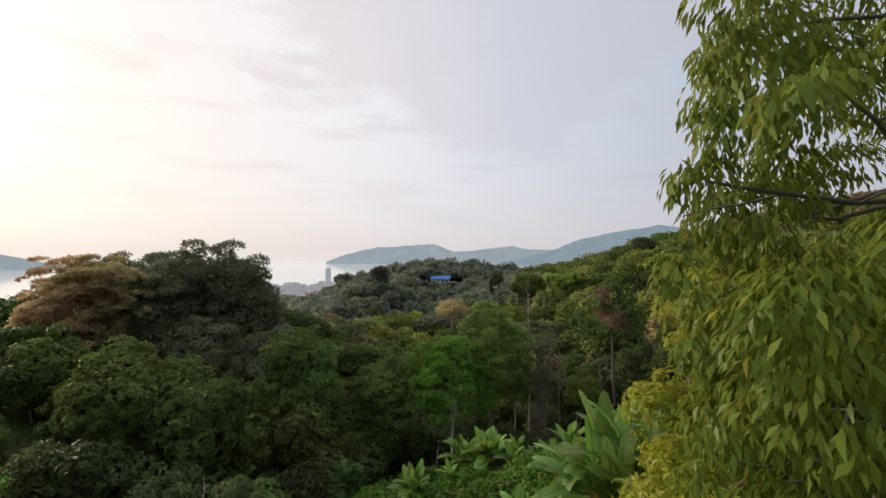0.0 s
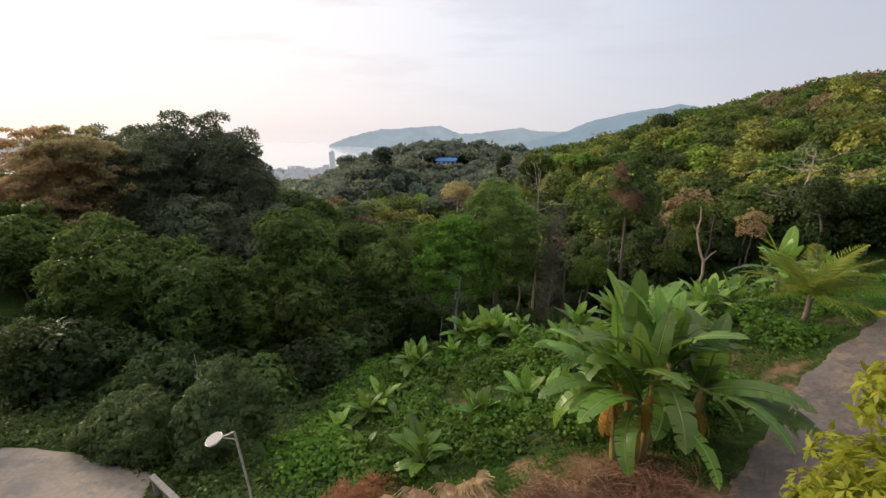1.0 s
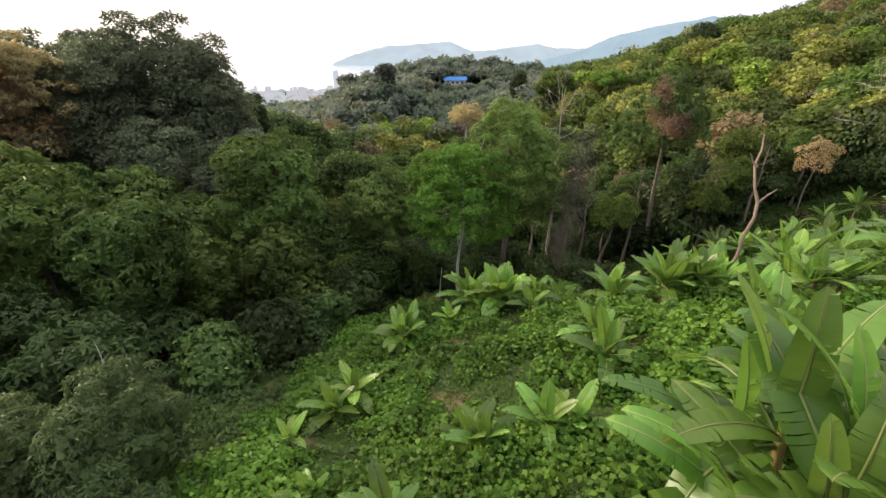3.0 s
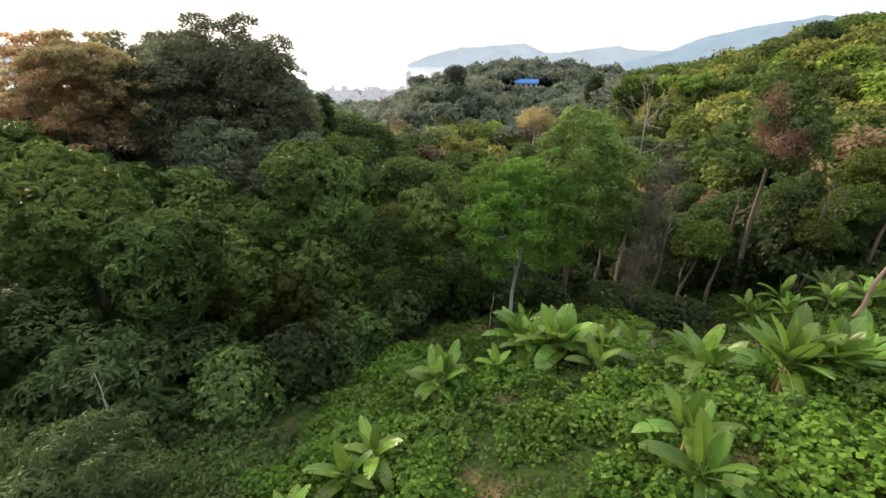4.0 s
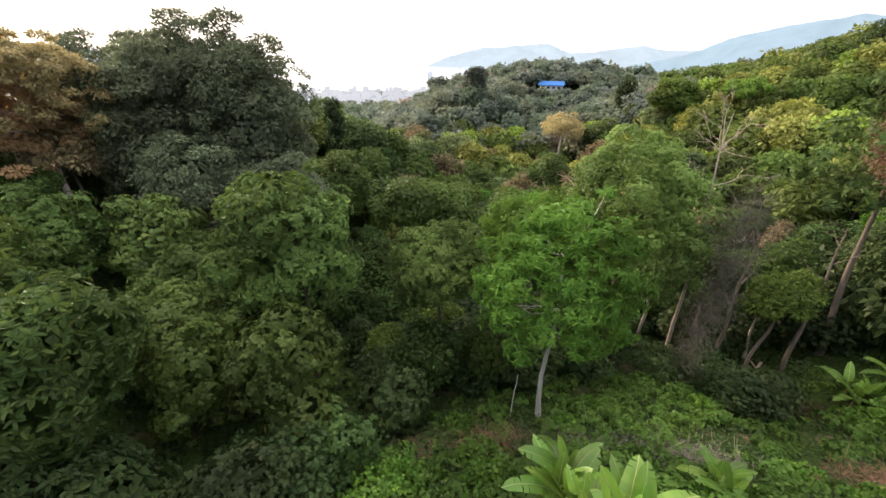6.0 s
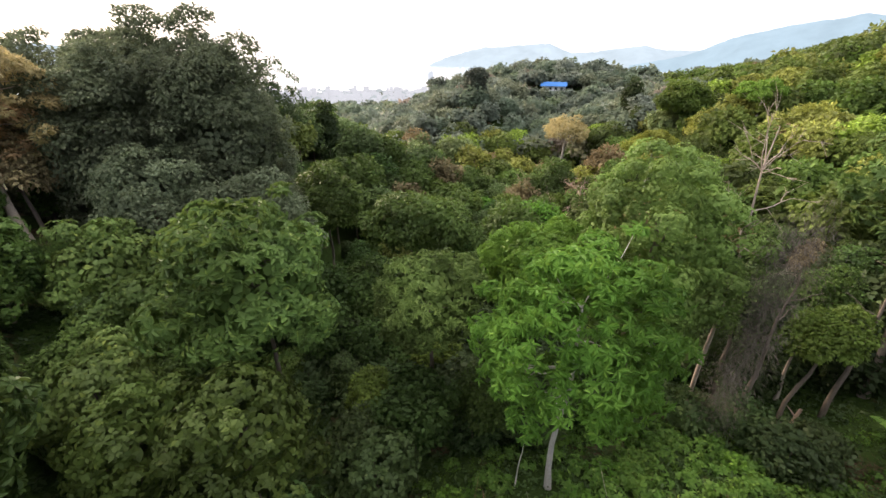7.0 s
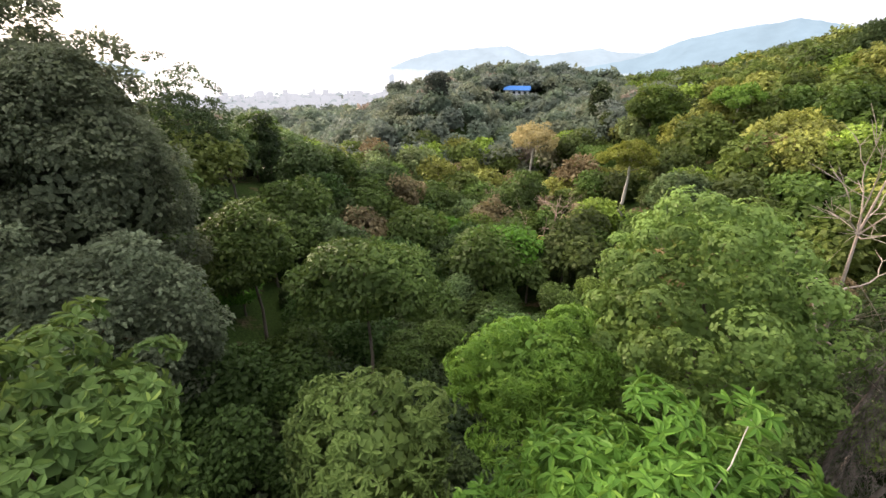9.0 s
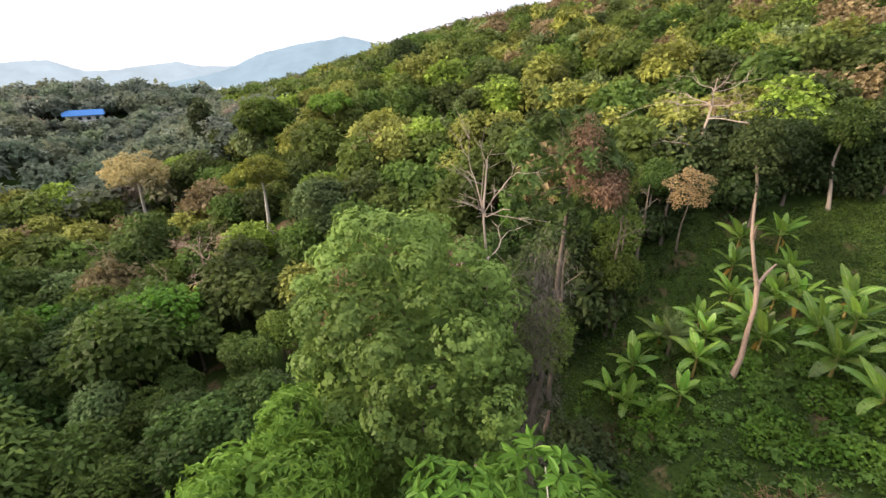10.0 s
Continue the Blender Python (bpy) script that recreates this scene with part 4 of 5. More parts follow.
for i, (x, y, top, r) in enumerate(((-36, 47, 9.5, 4.6), (-33, 54, 7.0, 4.8), (-43, 46, 11.5, 5.0), (-27, 52.5, 4.5, 4.6), (-50, 49, 12.5, 5.0))):
    tree("broadleaf_tree", "dark green broadleaf tree on the ravine's shaded side", "tree", (x, y), top, (r, r, r * 1.1), LEAF_CROWN if i % 2 else LEAF_MID, BARK, R_(640 + i), clump=1.15, lowest=-0.6, **LEAFY)

# the bamboo-like thicket by the yard
for x, y, top, R, seed in ((-11.6, 22.9, 7.5, (3.3, 2.8, 3.6), 62), (-16.2, 22.5, 6.2, (3.3, 2.6, 2.9), 69)):
    tree("bamboo_thicket", "feathery grey-green bamboo thicket overhanging the yard", "bamboo", (x, y), top, R, LEAF_BAMBOO, BARK, R_(seed), L=0.25, W=0.06, whorl=6, droop=1.3, clump=0.55, cover=0.85, flat=0.6, uneven=0.45, lowest=-0.6, trunk=0.08, limbs=18, twigs=2)


# ---- the forest ----
CLEARING = [(-60, -60), (-42, 24), (-24, 24), (-17, 27), (-9, 30), (-9, 38), (-8, 46), (-4, 54), (3, 57), (12, 64), (34, 66), (47, 64), (58, 56), (70, 40), (75, -60)]
HEROES = [(-17, 51, 6), (-15, 45, 5), (-22.5, 38, 5), (-30, 39, 5), (-20, 30.5, 4), (1.2, 51, 4), (8.6, 63, 8), (-1.6, 61, 4), (-8.2, 57.5, 5), (-14, 74, 7), (-27.5, 78, 6), (-39, 71, 7), (-30.5, 68.5, 6),
          (-47, 72, 6), (-41.5, 55.5, 6), (-51, 57, 5), (-49, 100, 6), (-49.6, 120.5, 6), (8.4, 71.5, 4), (25.5, 115, 6), (21, 133, 9), (45, 148, 6), (3, 176, 9), (24, 192, 5), (80, 168, 6), (28.6, 69, 6), (53, 68, 6), (27, 66, 7), (18.5, 121, 8), (16, 110, 6), (41, 138, 8), (37, 128, 7), (33, 118, 7), (29, 108, 6), (-41, 58, 8), (-37, 54, 6), (13, 65, 4), (2.8, 160, 8), (2.2, 148, 7),
          (-46, 113, 9), (-42, 105, 7), (-38.5, 99, 5), (6.5, 121, 7), (-5.5, 146, 6), (-17, 138, 5)]
# middle factor above 1: greens lightened in the colour to stand in for haze
FOREST_MATS = [leaf_material("forest_" + word, *(tuple(f * v for v in base) for f in (0.75, 1.35, 2.1)), grain=5.0) for word, base in (("mid_green", (0.066, 0.106, 0.024)), ("dark_green", (0.054, 0.080, 0.026)), ("olive", (0.098, 0.140, 0.026)), ("deep_green", (0.045, 0.082, 0.019)), ("light_green", (0.082, 0.170, 0.020)), ("grey_green", (0.095, 0.138, 0.050)), ("tan", (0.165, 0.135, 0.070)), ("yellow_green", (0.120, 0.150, 0.034)))]
protos = []
SHAPES = (("mid green", (4.4, 4.2, 4.6), -0.6), ("dark green", (3.6, 3.5, 5.4), -0.7), ("olive green", (4.8, 4.4, 3.8), -0.6), ("deep green broad-leaved", (4.2, 4.2, 4.8), -0.6),
          ("fresh light green", (3.8, 3.8, 4.4), -0.6), ("grey-green", (4.0, 3.8, 4.6), -0.6), ("dry tan", (4.0, 3.8, 4.2), -0.6), ("yellow-green", (4.6, 4.4, 3.6), -0.6))
for i, (word, R, low) in enumerate(SHAPES):
    protos.append(tree("forest_tree", word + " forest tree with a rounded uneven crown", "tree", (0, 0), 11.0, R, FOREST_MATS[i], BARK, R_(70 + i), L=0.50, W=0.30, clump=1.0, lowest=low, cover=1.05, trunk=0.2, limbs=8, base=0.0, sink=0.0, group="forest trees"))
# tall trees of the forest's edge: bare pale trunks under high crowns
EDGE = [(("mid green", 0), (3.8, 3.5, 4.4), BARK_TAN), (("dark green", 1), (3.2, 3.0, 5.0), BARK), (("olive green", 2), (4.2, 3.8, 3.8), BARK)]
edge_protos = [tree("edge_tree", word + " tree with a bare trunk at the forest's edge", "tree", (0, 0), 15.0, R, FOREST_MATS[i], bark, R_(90 + i), L=0.42, W=0.24, clump=0.9, lowest=-0.5, cover=0.95, trunk=0.27, limbs=12, twigs=1, base=0.0, sink=0.0, wobble=0.03, loose=0.2, core=0.5, lean=(0.8, 0.3), group="trees along the forest's edge") for (word, i), R, bark in EDGE]
edge_used = 0
rf = R_(99)
spots = []
for _ in range(36000):
    x, y = rf.uniform(-85, 145), rf.uniform(18, 185)
    if inside_polygon(np.array(x), np.array(y), CLEARING) or abs(math.degrees(math.atan2(x, y + 12))) > 62:
        continue
    if x > -27 and y < 49 and x < 0:
        continue
    gap = (3.4 if x > 9 and y < 86 and inside_polygon(np.array(x), np.array(y - 9.0), CLEARING) else 4.0 if x < 6 else 4.5) + 0.014 * max(0, math.hypot(x, y - 40) - 30)
    if any((x - a) ** 2 + (y - b) ** 2 < gap * gap for a, b in spots) or any((x - a) ** 2 + (y - b) ** 2 < (r * 0.62 + 1.0) ** 2 for a, b, r in HEROES):
        continue
    spots.append((x, y))
spots.sort(key=lambda s: math.hypot(s[0], s[1] - 40))
zs = height([s[0] for s in spots], [s[1] for s in spots])
CHANCE = np.array([0.26, 0.2, 0.15, 0.15, 0.08, 0.06, 0.06, 0.04])
used = [0] * 8
THINGS = 150


def before_bare_tree(x, y):
    """The open strip below the leafless tree."""
    return 34 < x < 53 and abs((x + 2.3) * 0.333 - (y - 49) * 0.943) < 3.0


far_groups = [[] for _ in range(8)]
for j, ((x, y), z) in enumerate(zip(spots, zs)):
    k = int(rf.choice(8, p=CHANCE))
    if math.hypot(x + 6, y - 56) < 34 and k > 3:
        k = (0, 1, 3, 0)[k - 4]
    s = rf.uniform(0.65, 1.3) * (0.85 if x < 0 and y < 60 else 1.0)
    if before_bare_tree(x, y):
        continue
    edge = x > 9 and y < 86 and bool(inside_polygon(np.array(x), np.array(y - 9.0), CLEARING))
    if edge:
        s = rf.uniform(0.75, 1.08)
        m = Matrix.LocRotScale((x, y, z - 0.3), Euler((rf.uniform(-0.1, 0.1), rf.uniform(-0.1, 0.1), rf.uniform(0, 6.28))), (s, s, s))
        if edge_used < 3:
            edge_protos[edge_used].matrix_basis = m
        else:
            copy_thing(edge_protos[int(rf.integers(0, 3))], m)
        edge_used += 1
    elif j < THINGS:
        m = Matrix.LocRotScale((x, y, z - 0.5), Euler((rf.uniform(-0.08, 0.08), rf.uniform(-0.08, 0.08), rf.uniform(0, 6.28))), (s * rf.uniform(0.85, 1.15), s * rf.uniform(0.85, 1.15), s))
        if used[k] == 0:
            protos[k].matrix_basis = m
        else:
            copy_thing(protos[k], m)
        used[k] += 1
    else:
        far_groups[k if x < 100 or rf.random() > 0.3 else 6].append((x, y, z, s * 1.08))

# young dark trees and shrubs under the forest's edge, and a few out in the clearing
# the forest interior's shade is in the shrubs' dark leaf colours
shrubs = [tree("shrub", word + " shrub under the forest's edge", "shrub", (0, 0), 4.4, (2.5, 2.4, 2.3), leaf, BARK, R_(170 + i), L=0.36, W=0.2, clump=0.7, cover=0.6, lowest=-0.6, trunk=0.08, limbs=4, base=0.0, sink=0.0, group="shrubs along the forest edge") for i, (word, leaf) in enumerate((("deep green", LEAF_SHADE), ("dark green", LEAF_DARK), ("dark shaded green", LEAF_SHADE)))]
placed = []
for _ in range(6000):
    x, y = rf.uniform(-14, 64), rf.uniform(53, 84)
    out = bool(inside_polygon(np.array(x), np.array(y), CLEARING))
    if any((x - a) ** 2 + (y - b) ** 2 < 2.7 ** 2 for a, b in placed) or out or (x > 8 and inside_polygon(np.array(x), np.array(y - 4.5), CLEARING)):
        continue
    s, k = rf.uniform(0.7, 1.3), len(placed)
    m = Matrix.LocRotScale((x, y, ground_at(x, y) - 0.4 * s), Euler((0, 0, rf.uniform(0, 6.28))), (s * rf.uniform(0.9, 1.25), s, s))
    if k < 3:
        shrubs[k].matrix_basis = m
    else:
        copy_thing(shrubs[int(rf.integers(0, 3))], m)
    placed.append((x, y))
    if len(placed) >= 100:
        break

for x0, x1, y0, y1, count in ((61, 76, 38, 62, 20), (-27, -5, 55, 76, 40), (10, 24, 58, 63.5, 5)):
    for _ in range(count):
        x, y, s = rf.uniform(x0, x1), rf.uniform(y0, y1), rf.uniform(0.6, 1.25)
        copy_thing(shrubs[int(rf.integers(0, 3))], Matrix.LocRotScale((x, y, ground_at(x, y) - 0.4 * s), Euler((0, 0, rf.uniform(0, 6.28))), (s * rf.uniform(0.9, 1.25), s, s)))


for i, (x, y) in enumerate(((-20, 62), (-15.5, 66), (-22, 68.5), (-12.5, 62.5), (-19, 72), (-9, 68), (-4.5, 72), (-25, 57), (-2, 66.5))):
    s = 0.66 + 0.05 * (i % 4)  # lower trees that close the ravine's canopy
    copy_thing(protos[(0, 3, 1)[i % 3]], Matrix.LocRotScale((x, y, ground_at(x, y) - 0.4), Euler((0, 0, 1.7 * i)), (s * 1.2, s * 1.15, s)))
count = 0
while count < 60:  # a thick understorey behind the edge trees
    x, y, s = rf.uniform(26, 72), rf.uniform(52, 86), rf.uniform(0.9, 1.6)
    if inside_polygon(np.array(x), np.array(y - 2.0), CLEARING) or not inside_polygon(np.array(x), np.array(y - 17.0), CLEARING) or before_bare_tree(x, y):
        continue
    copy_thing(shrubs[int(rf.integers(0, 3))], Matrix.LocRotScale((x, y, ground_at(x, y) - 0.4 * s), Euler((0, 0, rf.uniform(0, 6.28))), (s, s, s * rf.uniform(0.9, 1.3))))
    count += 1


def woods(name, label, places, mat, rng, L, W, R=4.4, tall=10.5, clump=1.2, core=0.62, cover=1.0):
    """Many far trees in one: crowns of domed clumps round a dense middle, on thin trunks, no two alike."""
    leaves, trunks = [], []
    for x, y, z, s in places:
        r = np.array([R, R, 4.4]) * s * rng.uniform(0.78, 1.22, 3)
        c = np.array([x, y, z + (tall - 4.4) * s * rng.uniform(0.85, 1.2)])
        v, _ = foliage(rng, c, r, clump * s, L * s ** 0.5, W * s ** 0.5, rng.uniform(-0.75, -0.45), cover, flat=rng.uniform(0.55, 0.9), big=5)
        leaves += [v, inner_leaves(rng, c - np.array([0, 0, 0.1 * r[2]]), r, core, L * 1.9 * s ** 0.8)]
        trunks.append(tube([(x, y, z - 0.5), (x, y, z + 4 * s), c], [0.2, 0.16, 0.1], 5))
    root = thing(name, label, "forest", kind="stuff")
    part("crowns", leaf_mesh("crowns", leaves, mat), root)
    v, q = join(trunks)
    part("trunks", quad_mesh("trunks", v, q, BARK, True), root)
    return root


WORDS = ("mid green", "dark green", "olive green", "deep green", "fresh green", "grey-green", "dry tan", "yellow-green")
MATS = (LEAF_MID, LEAF_DARK, LEAF_OLIVE, LEAF_BROAD, LEAF_LIGHT, LEAF_GREY, LEAF_TAN, LEAF_YELLOW)
# lightened greens: the lift that hazy air gives the slopes is in the colour
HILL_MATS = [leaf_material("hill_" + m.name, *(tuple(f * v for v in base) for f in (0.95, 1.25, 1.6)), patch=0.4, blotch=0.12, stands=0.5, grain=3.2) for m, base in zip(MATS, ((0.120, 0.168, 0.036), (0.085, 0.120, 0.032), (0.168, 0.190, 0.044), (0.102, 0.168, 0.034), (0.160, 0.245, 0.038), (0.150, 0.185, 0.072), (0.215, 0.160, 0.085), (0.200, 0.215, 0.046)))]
for k in range(8):
    # slopes take the haze-lifted greens, the ravine the less lifted forest ones
    ravine = [p for p in far_groups[k] if p[0] < 4 and p[1] < 150]
    slope = [p for p in far_groups[k] if p not in ravine]
    if slope:
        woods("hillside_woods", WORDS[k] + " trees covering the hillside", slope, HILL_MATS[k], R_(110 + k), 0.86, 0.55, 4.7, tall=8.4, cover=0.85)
    if ravine:
        woods("ravine_woods", WORDS[k] + " trees filling the ravine", ravine, FOREST_MATS[k], R_(120 + k), 0.70, 0.46, 4.7, cover=0.85)
# farther slopes: aerial haze is put into paler, greyer leaf colours
HAZE_MATS = [leaf_material("far_" + m.name, *(tuple(f * v for v in base) for f in (1.0, 1.15, 1.3)), stands=0.32, grain=1.3, through_light=0.4) for m, base in zip(MATS, ((0.180, 0.225, 0.158), (0.155, 0.190, 0.145), (0.20, 0.228, 0.150), (0.170, 0.222, 0.150), (0.20, 0.255, 0.150), (0.210, 0.240, 0.190), (0.27, 0.225, 0.175), (0.24, 0.25, 0.16)))]
beyond = [[] for _ in range(8)]
pts = []
for _ in range(16000):
    a, d = rf.uniform(-52, 62), math.sqrt(rf.uniform(178 ** 2, 1020 ** 2)) if rf.random() < 0.5 else math.sqrt(rf.uniform(178 ** 2, 340 ** 2))
    x, y = d * math.sin(radians(a)), d * math.cos(radians(a))
    if (a > -6 and d > 340) or (a < -38 and d < 330):
        continue
    if any((x - p) ** 2 + (y - r) ** 2 < (6.5 if d < 340 else 15 if d < 600 else 22) ** 2 for p, r in pts) or (abs(x + 1) < 9.5 and 271 < y < 284):
        continue
    pts.append((x, y))
zb = height([p[0] for p in pts], [p[1] for p in pts])
FAR_CHANCE = CHANCE * np.array([1.2, 1.4, 1.0, 1.0, 0.4, 1.6, 0.8, 0.2])
FAR_CHANCE /= FAR_CHANCE.sum()
for (x, y), z in zip(pts, zb):
    k = int(rf.choice(8, p=FAR_CHANCE))
    if x > 150 and rf.random() < 0.65:  # the dry brown slope above
        k = 6
    s = rf.uniform(0.8, 1.2) * (1 if math.hypot(x, y) < 340 else 1.9 if math.hypot(x, y) < 600 else 2.7)
    if abs(x + 1.5) < 13 and 255 < y < 273:  # low trees hide the house's walls
        s = rf.uniform(0.5, 0.58) if y > 263 else 0.72
    beyond[k].append((x, y, z, s))
for i in range(13):
    x, y = -22 + 3.3 * i, 288 + 1.5 * math.sin(i * 1.9)
    beyond[(0, 5, 2)[i % 3]].append((x, y, ground_at(x, y), 0.8 + 0.1 * math.sin(i * 2.3)))
for i in range(9):
    x, y = -11 + 2.5 * i, 268.6 + 0.8 * math.sin(i * 2.1)
    beyond[(1, 5, 2)[i % 3]].append((x, y, ground_at(x, y), 0.70 + 0.06 * math.sin(i * 3.7)))
for k in range(8):
    slope = [p for p in beyond[k] if p[0] > 55 and math.hypot(p[0], p[1]) < 330]
    front = [p for p in beyond[k] if p not in slope and math.hypot(p[0], p[1]) < 318 and -0.5 < p[0] / p[1] < 0.62]
    rest = [p for p in beyond[k] if p not in front and p not in slope]
    if slope:
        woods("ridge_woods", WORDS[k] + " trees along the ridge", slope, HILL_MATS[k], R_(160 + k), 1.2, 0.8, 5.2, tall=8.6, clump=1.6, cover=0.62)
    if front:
        woods("distant_woods", WORDS[k] + " trees on the far hill", front, HAZE_MATS[k], R_(130 + k), 1.6, 1.05, 5.4, tall=9.0, clump=1.7, cover=0.75)
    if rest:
        woods("distant_woods", WORDS[k] + " trees towards the shore", rest, HAZE_MATS[k], R_(140 + k), 2.6, 1.9, 5.2, clump=2.6, cover=0.7)


# ---- bananas ----
def banana_leaf(name, rng, arch, mat, tears=0.5, n=20):
    """A blade one metre long on an arching midrib, its edges torn into strips."""
    t = np.linspace(0, 1, n + 1)
    ang = arch * t ** 1.3
    step = 1.0 / n
    x = np.r_[0, np.cumsum(np.cos(ang[:-1]) * step)]
    z = np.r_[0, np.cumsum(-np.sin(ang[:-1]) * step)]
    half = 0.145 * np.sin(np.clip((t - 0.10) / 0.90, 0, 1) ** 0.7 * math.pi) ** 0.42
    v, q = [], []
    for side in (-1, 1):
        for i in range(2, n):
            a, b = i, i + 1
            torn = rng.random() < tears
            g0, g1 = (0.06, 0.80) if torn else (0.0, 1.0)
            drop = rng.uniform(0.2, 0.4) if torn else 0.2
            row = []
            for k in (0.0, 0.55, 1.0):
                for e, g in ((a, g0), (b, g1)):
                    f = (t[a] + (t[b] - t[a]) * (g if k > 0.9 else (g if k > 0.5 and torn else (0 if e == a else 1))))
                    w = np.interp(f, t, half) * k
                    lift = w * (0.35 - drop * k * 1.5)
                    row.append((np.interp(f, t, x) + 0.05 * k * half[i], side * w, np.interp(f, t, z) + lift))
            at = len(v)
            v += row
            for k in (0, 2):
                f = (at + k, at + k + 1, at + k + 3, at + k + 2)
                q.append(f if side > 0 else f[::-1])
    rib, rq = tube(np.c_[x, np.zeros(n + 1), z], np.linspace(0.018, 0.004, n + 1), 5)
    me_v, me_q = join([(np.array(v), np.array(q)), (rib, rq)])
    return quad_mesh(name, me_v, me_q, mat)


rb = R_(200)
BANANA_LEAVES = [banana_leaf("leaf", rb, arch, LEAF_BANANA, tears) for arch, tears in ((0.4, 0.1), (0.85, 0.2), (1.25, 0.3), (1.6, 0.42), (1.9, 0.55))]
BANANA_YOUNG = [banana_leaf("leaf", rb, arch, LEAF_BANANA, tears, 9) for arch, tears in ((0.3, 0.0), (0.6, 0.1), (0.95, 0.15), (1.3, 0.25), (1.6, 0.4))]
BANANA_DEAD = [banana_leaf("dead_leaf", rb, a, LEAF_BANANA_DRY, 0.9) for a in (1.2, 2.0)]


def banana(x, y, rng, stem=1.2, leaves=9, length=1.7, dead=0, stems=1, label="", spread=0.5, wide=1.0, group="bananas in the clearing", low=56):
    """A banana plant: false stems of wrapped sheaths, arching leaves, and dead ones that hang."""
    z = ground_at(x, y)
    root = thing("banana_plant", label or "young green banana plant among the creepers", "banana plant", group)
    for s in range(stems):
        sx, sy = (rng.normal() * spread, rng.normal() * spread) if stems > 1 else (0, 0)
        h = stem * rng.uniform(0.8, 1.2)
        top = (sx * 1.35 + rng.normal() * 0.08, sy * 1.35 + rng.normal() * 0.08, h)
        v, q = tube(bent(rng, (sx, sy, -0.2), top, 5, 0.015), np.linspace(0.11, 0.055, 5) * (0.6 + 0.35 * length / 1.7), 8)
        part("stem", quad_mesh("stem", v, q, STEM_BANANA, True), root)
        for i in range(leaves):
            k = i / max(1, leaves - 1)
            me = BANANA_YOUNG[int(np.clip(k * 4 + rng.uniform(-0.7, 0.9), 0, 4))]
            ob = part("leaf", me, root)
            tilt = -82 + low * k ** 0.8 + rng.uniform(-9, 9)
            Ls = length * rng.uniform(0.8, 1.15) * (0.8 if i == 0 else 1)
            ob.matrix_basis = Matrix.LocRotScale((top[0], top[1], top[2] - 0.25 * k * length * 0.3), Euler((rng.uniform(-0.3, 0.3), radians(tilt), i * 2.4 + s * 1.3 + rng.uniform(-0.3, 0.3))), (Ls, Ls * wide, Ls))
        for i in range(dead):
            ob = part("dead_leaf", BANANA_DEAD[i % 2], root, "dry yellow-brown hanging leaf")
            Ls = length * rng.uniform(0.5, 0.8)
            ob.matrix_basis = Matrix.LocRotScale((top[0], top[1], top[2] - 0.3), Euler((rng.uniform(-0.4, 0.4), radians(rng.uniform(25, 60)), rng.uniform(0, 6.28))), (Ls, Ls * 0.7, Ls))
    root.matrix_basis = pose(x, y, z)
    return root


def banana_clump(x, y, rng, stems, label):
    """A crowded old clump: leaning stems whose long leaves arch out and droop all round, dead ones below."""
    root = thing("banana_plant", label, "banana plant", "banana clump by the road")
    for s in range(stems):
        a, r = s * 2.4 + rng.uniform(-0.3, 0.3), 0.2 + 0.9 * math.sqrt(s / stems)
        foot = np.array([math.cos(a) * r * 1.5, math.sin(a) * r * 0.8, -0.2])
        h = rng.uniform(3.7, 4.3) - 1.5 * s / stems
        top = foot * (1.35, 1.35, 0) + np.array([0, 0, h])
        v, q = tube(bent(rng, foot, top, 6, 0.012), np.linspace(0.17, 0.09, 6), 10)
        part("stem", quad_mesh("stem", v, q, STEM_BANANA, True), root)
        count = 7
        for i in range(count):
            k = i / (count - 1)
            turn = a + (rng.uniform(-1.5, 1.5) if k > 0.4 else rng.uniform(-2.8, 2.8))
            me = BANANA_LEAVES[int(np.clip(0.6 + k * 3.6 + rng.uniform(-0.6, 0.6), 0, 4))]
            Ls = rng.uniform(2.7, 3.6) * (0.8 if i == 0 else 1.0)
            tilt = -80 + 66 * k ** 0.8 + rng.uniform(-9, 9)
            ob = part("leaf", me, root)
            ob.matrix_basis = Matrix.LocRotScale((top[0], top[1], top[2] - 0.35 * k), Euler((rng.uniform(-0.5, 0.5), radians(tilt), turn)), (Ls, Ls * rng.uniform(0.85, 1.0), Ls))
        for i in range(3):
            ob = part("dead_leaf", BANANA_DEAD[(i + s) % 2], root, "dry yellow-brown hanging leaf")
            Ls = rng.uniform(1.6, 2.2)
            ob.matrix_basis = Matrix.LocRotScale((top[0] * 0.98, top[1] * 0.98, top[2] - 0.8), Euler((rng.uniform(-0.4, 0.4), radians(rng.uniform(45, 75)), -1.9 + rng.uniform(-1.3, 1.3))), (Ls, Ls * 0.6, Ls))
    root.matrix_basis = pose(x, y, ground_at(x, y))


banana_clump(7.5, 17.5, R_(201), 9, "large clump of banana plants with torn arching leaves")
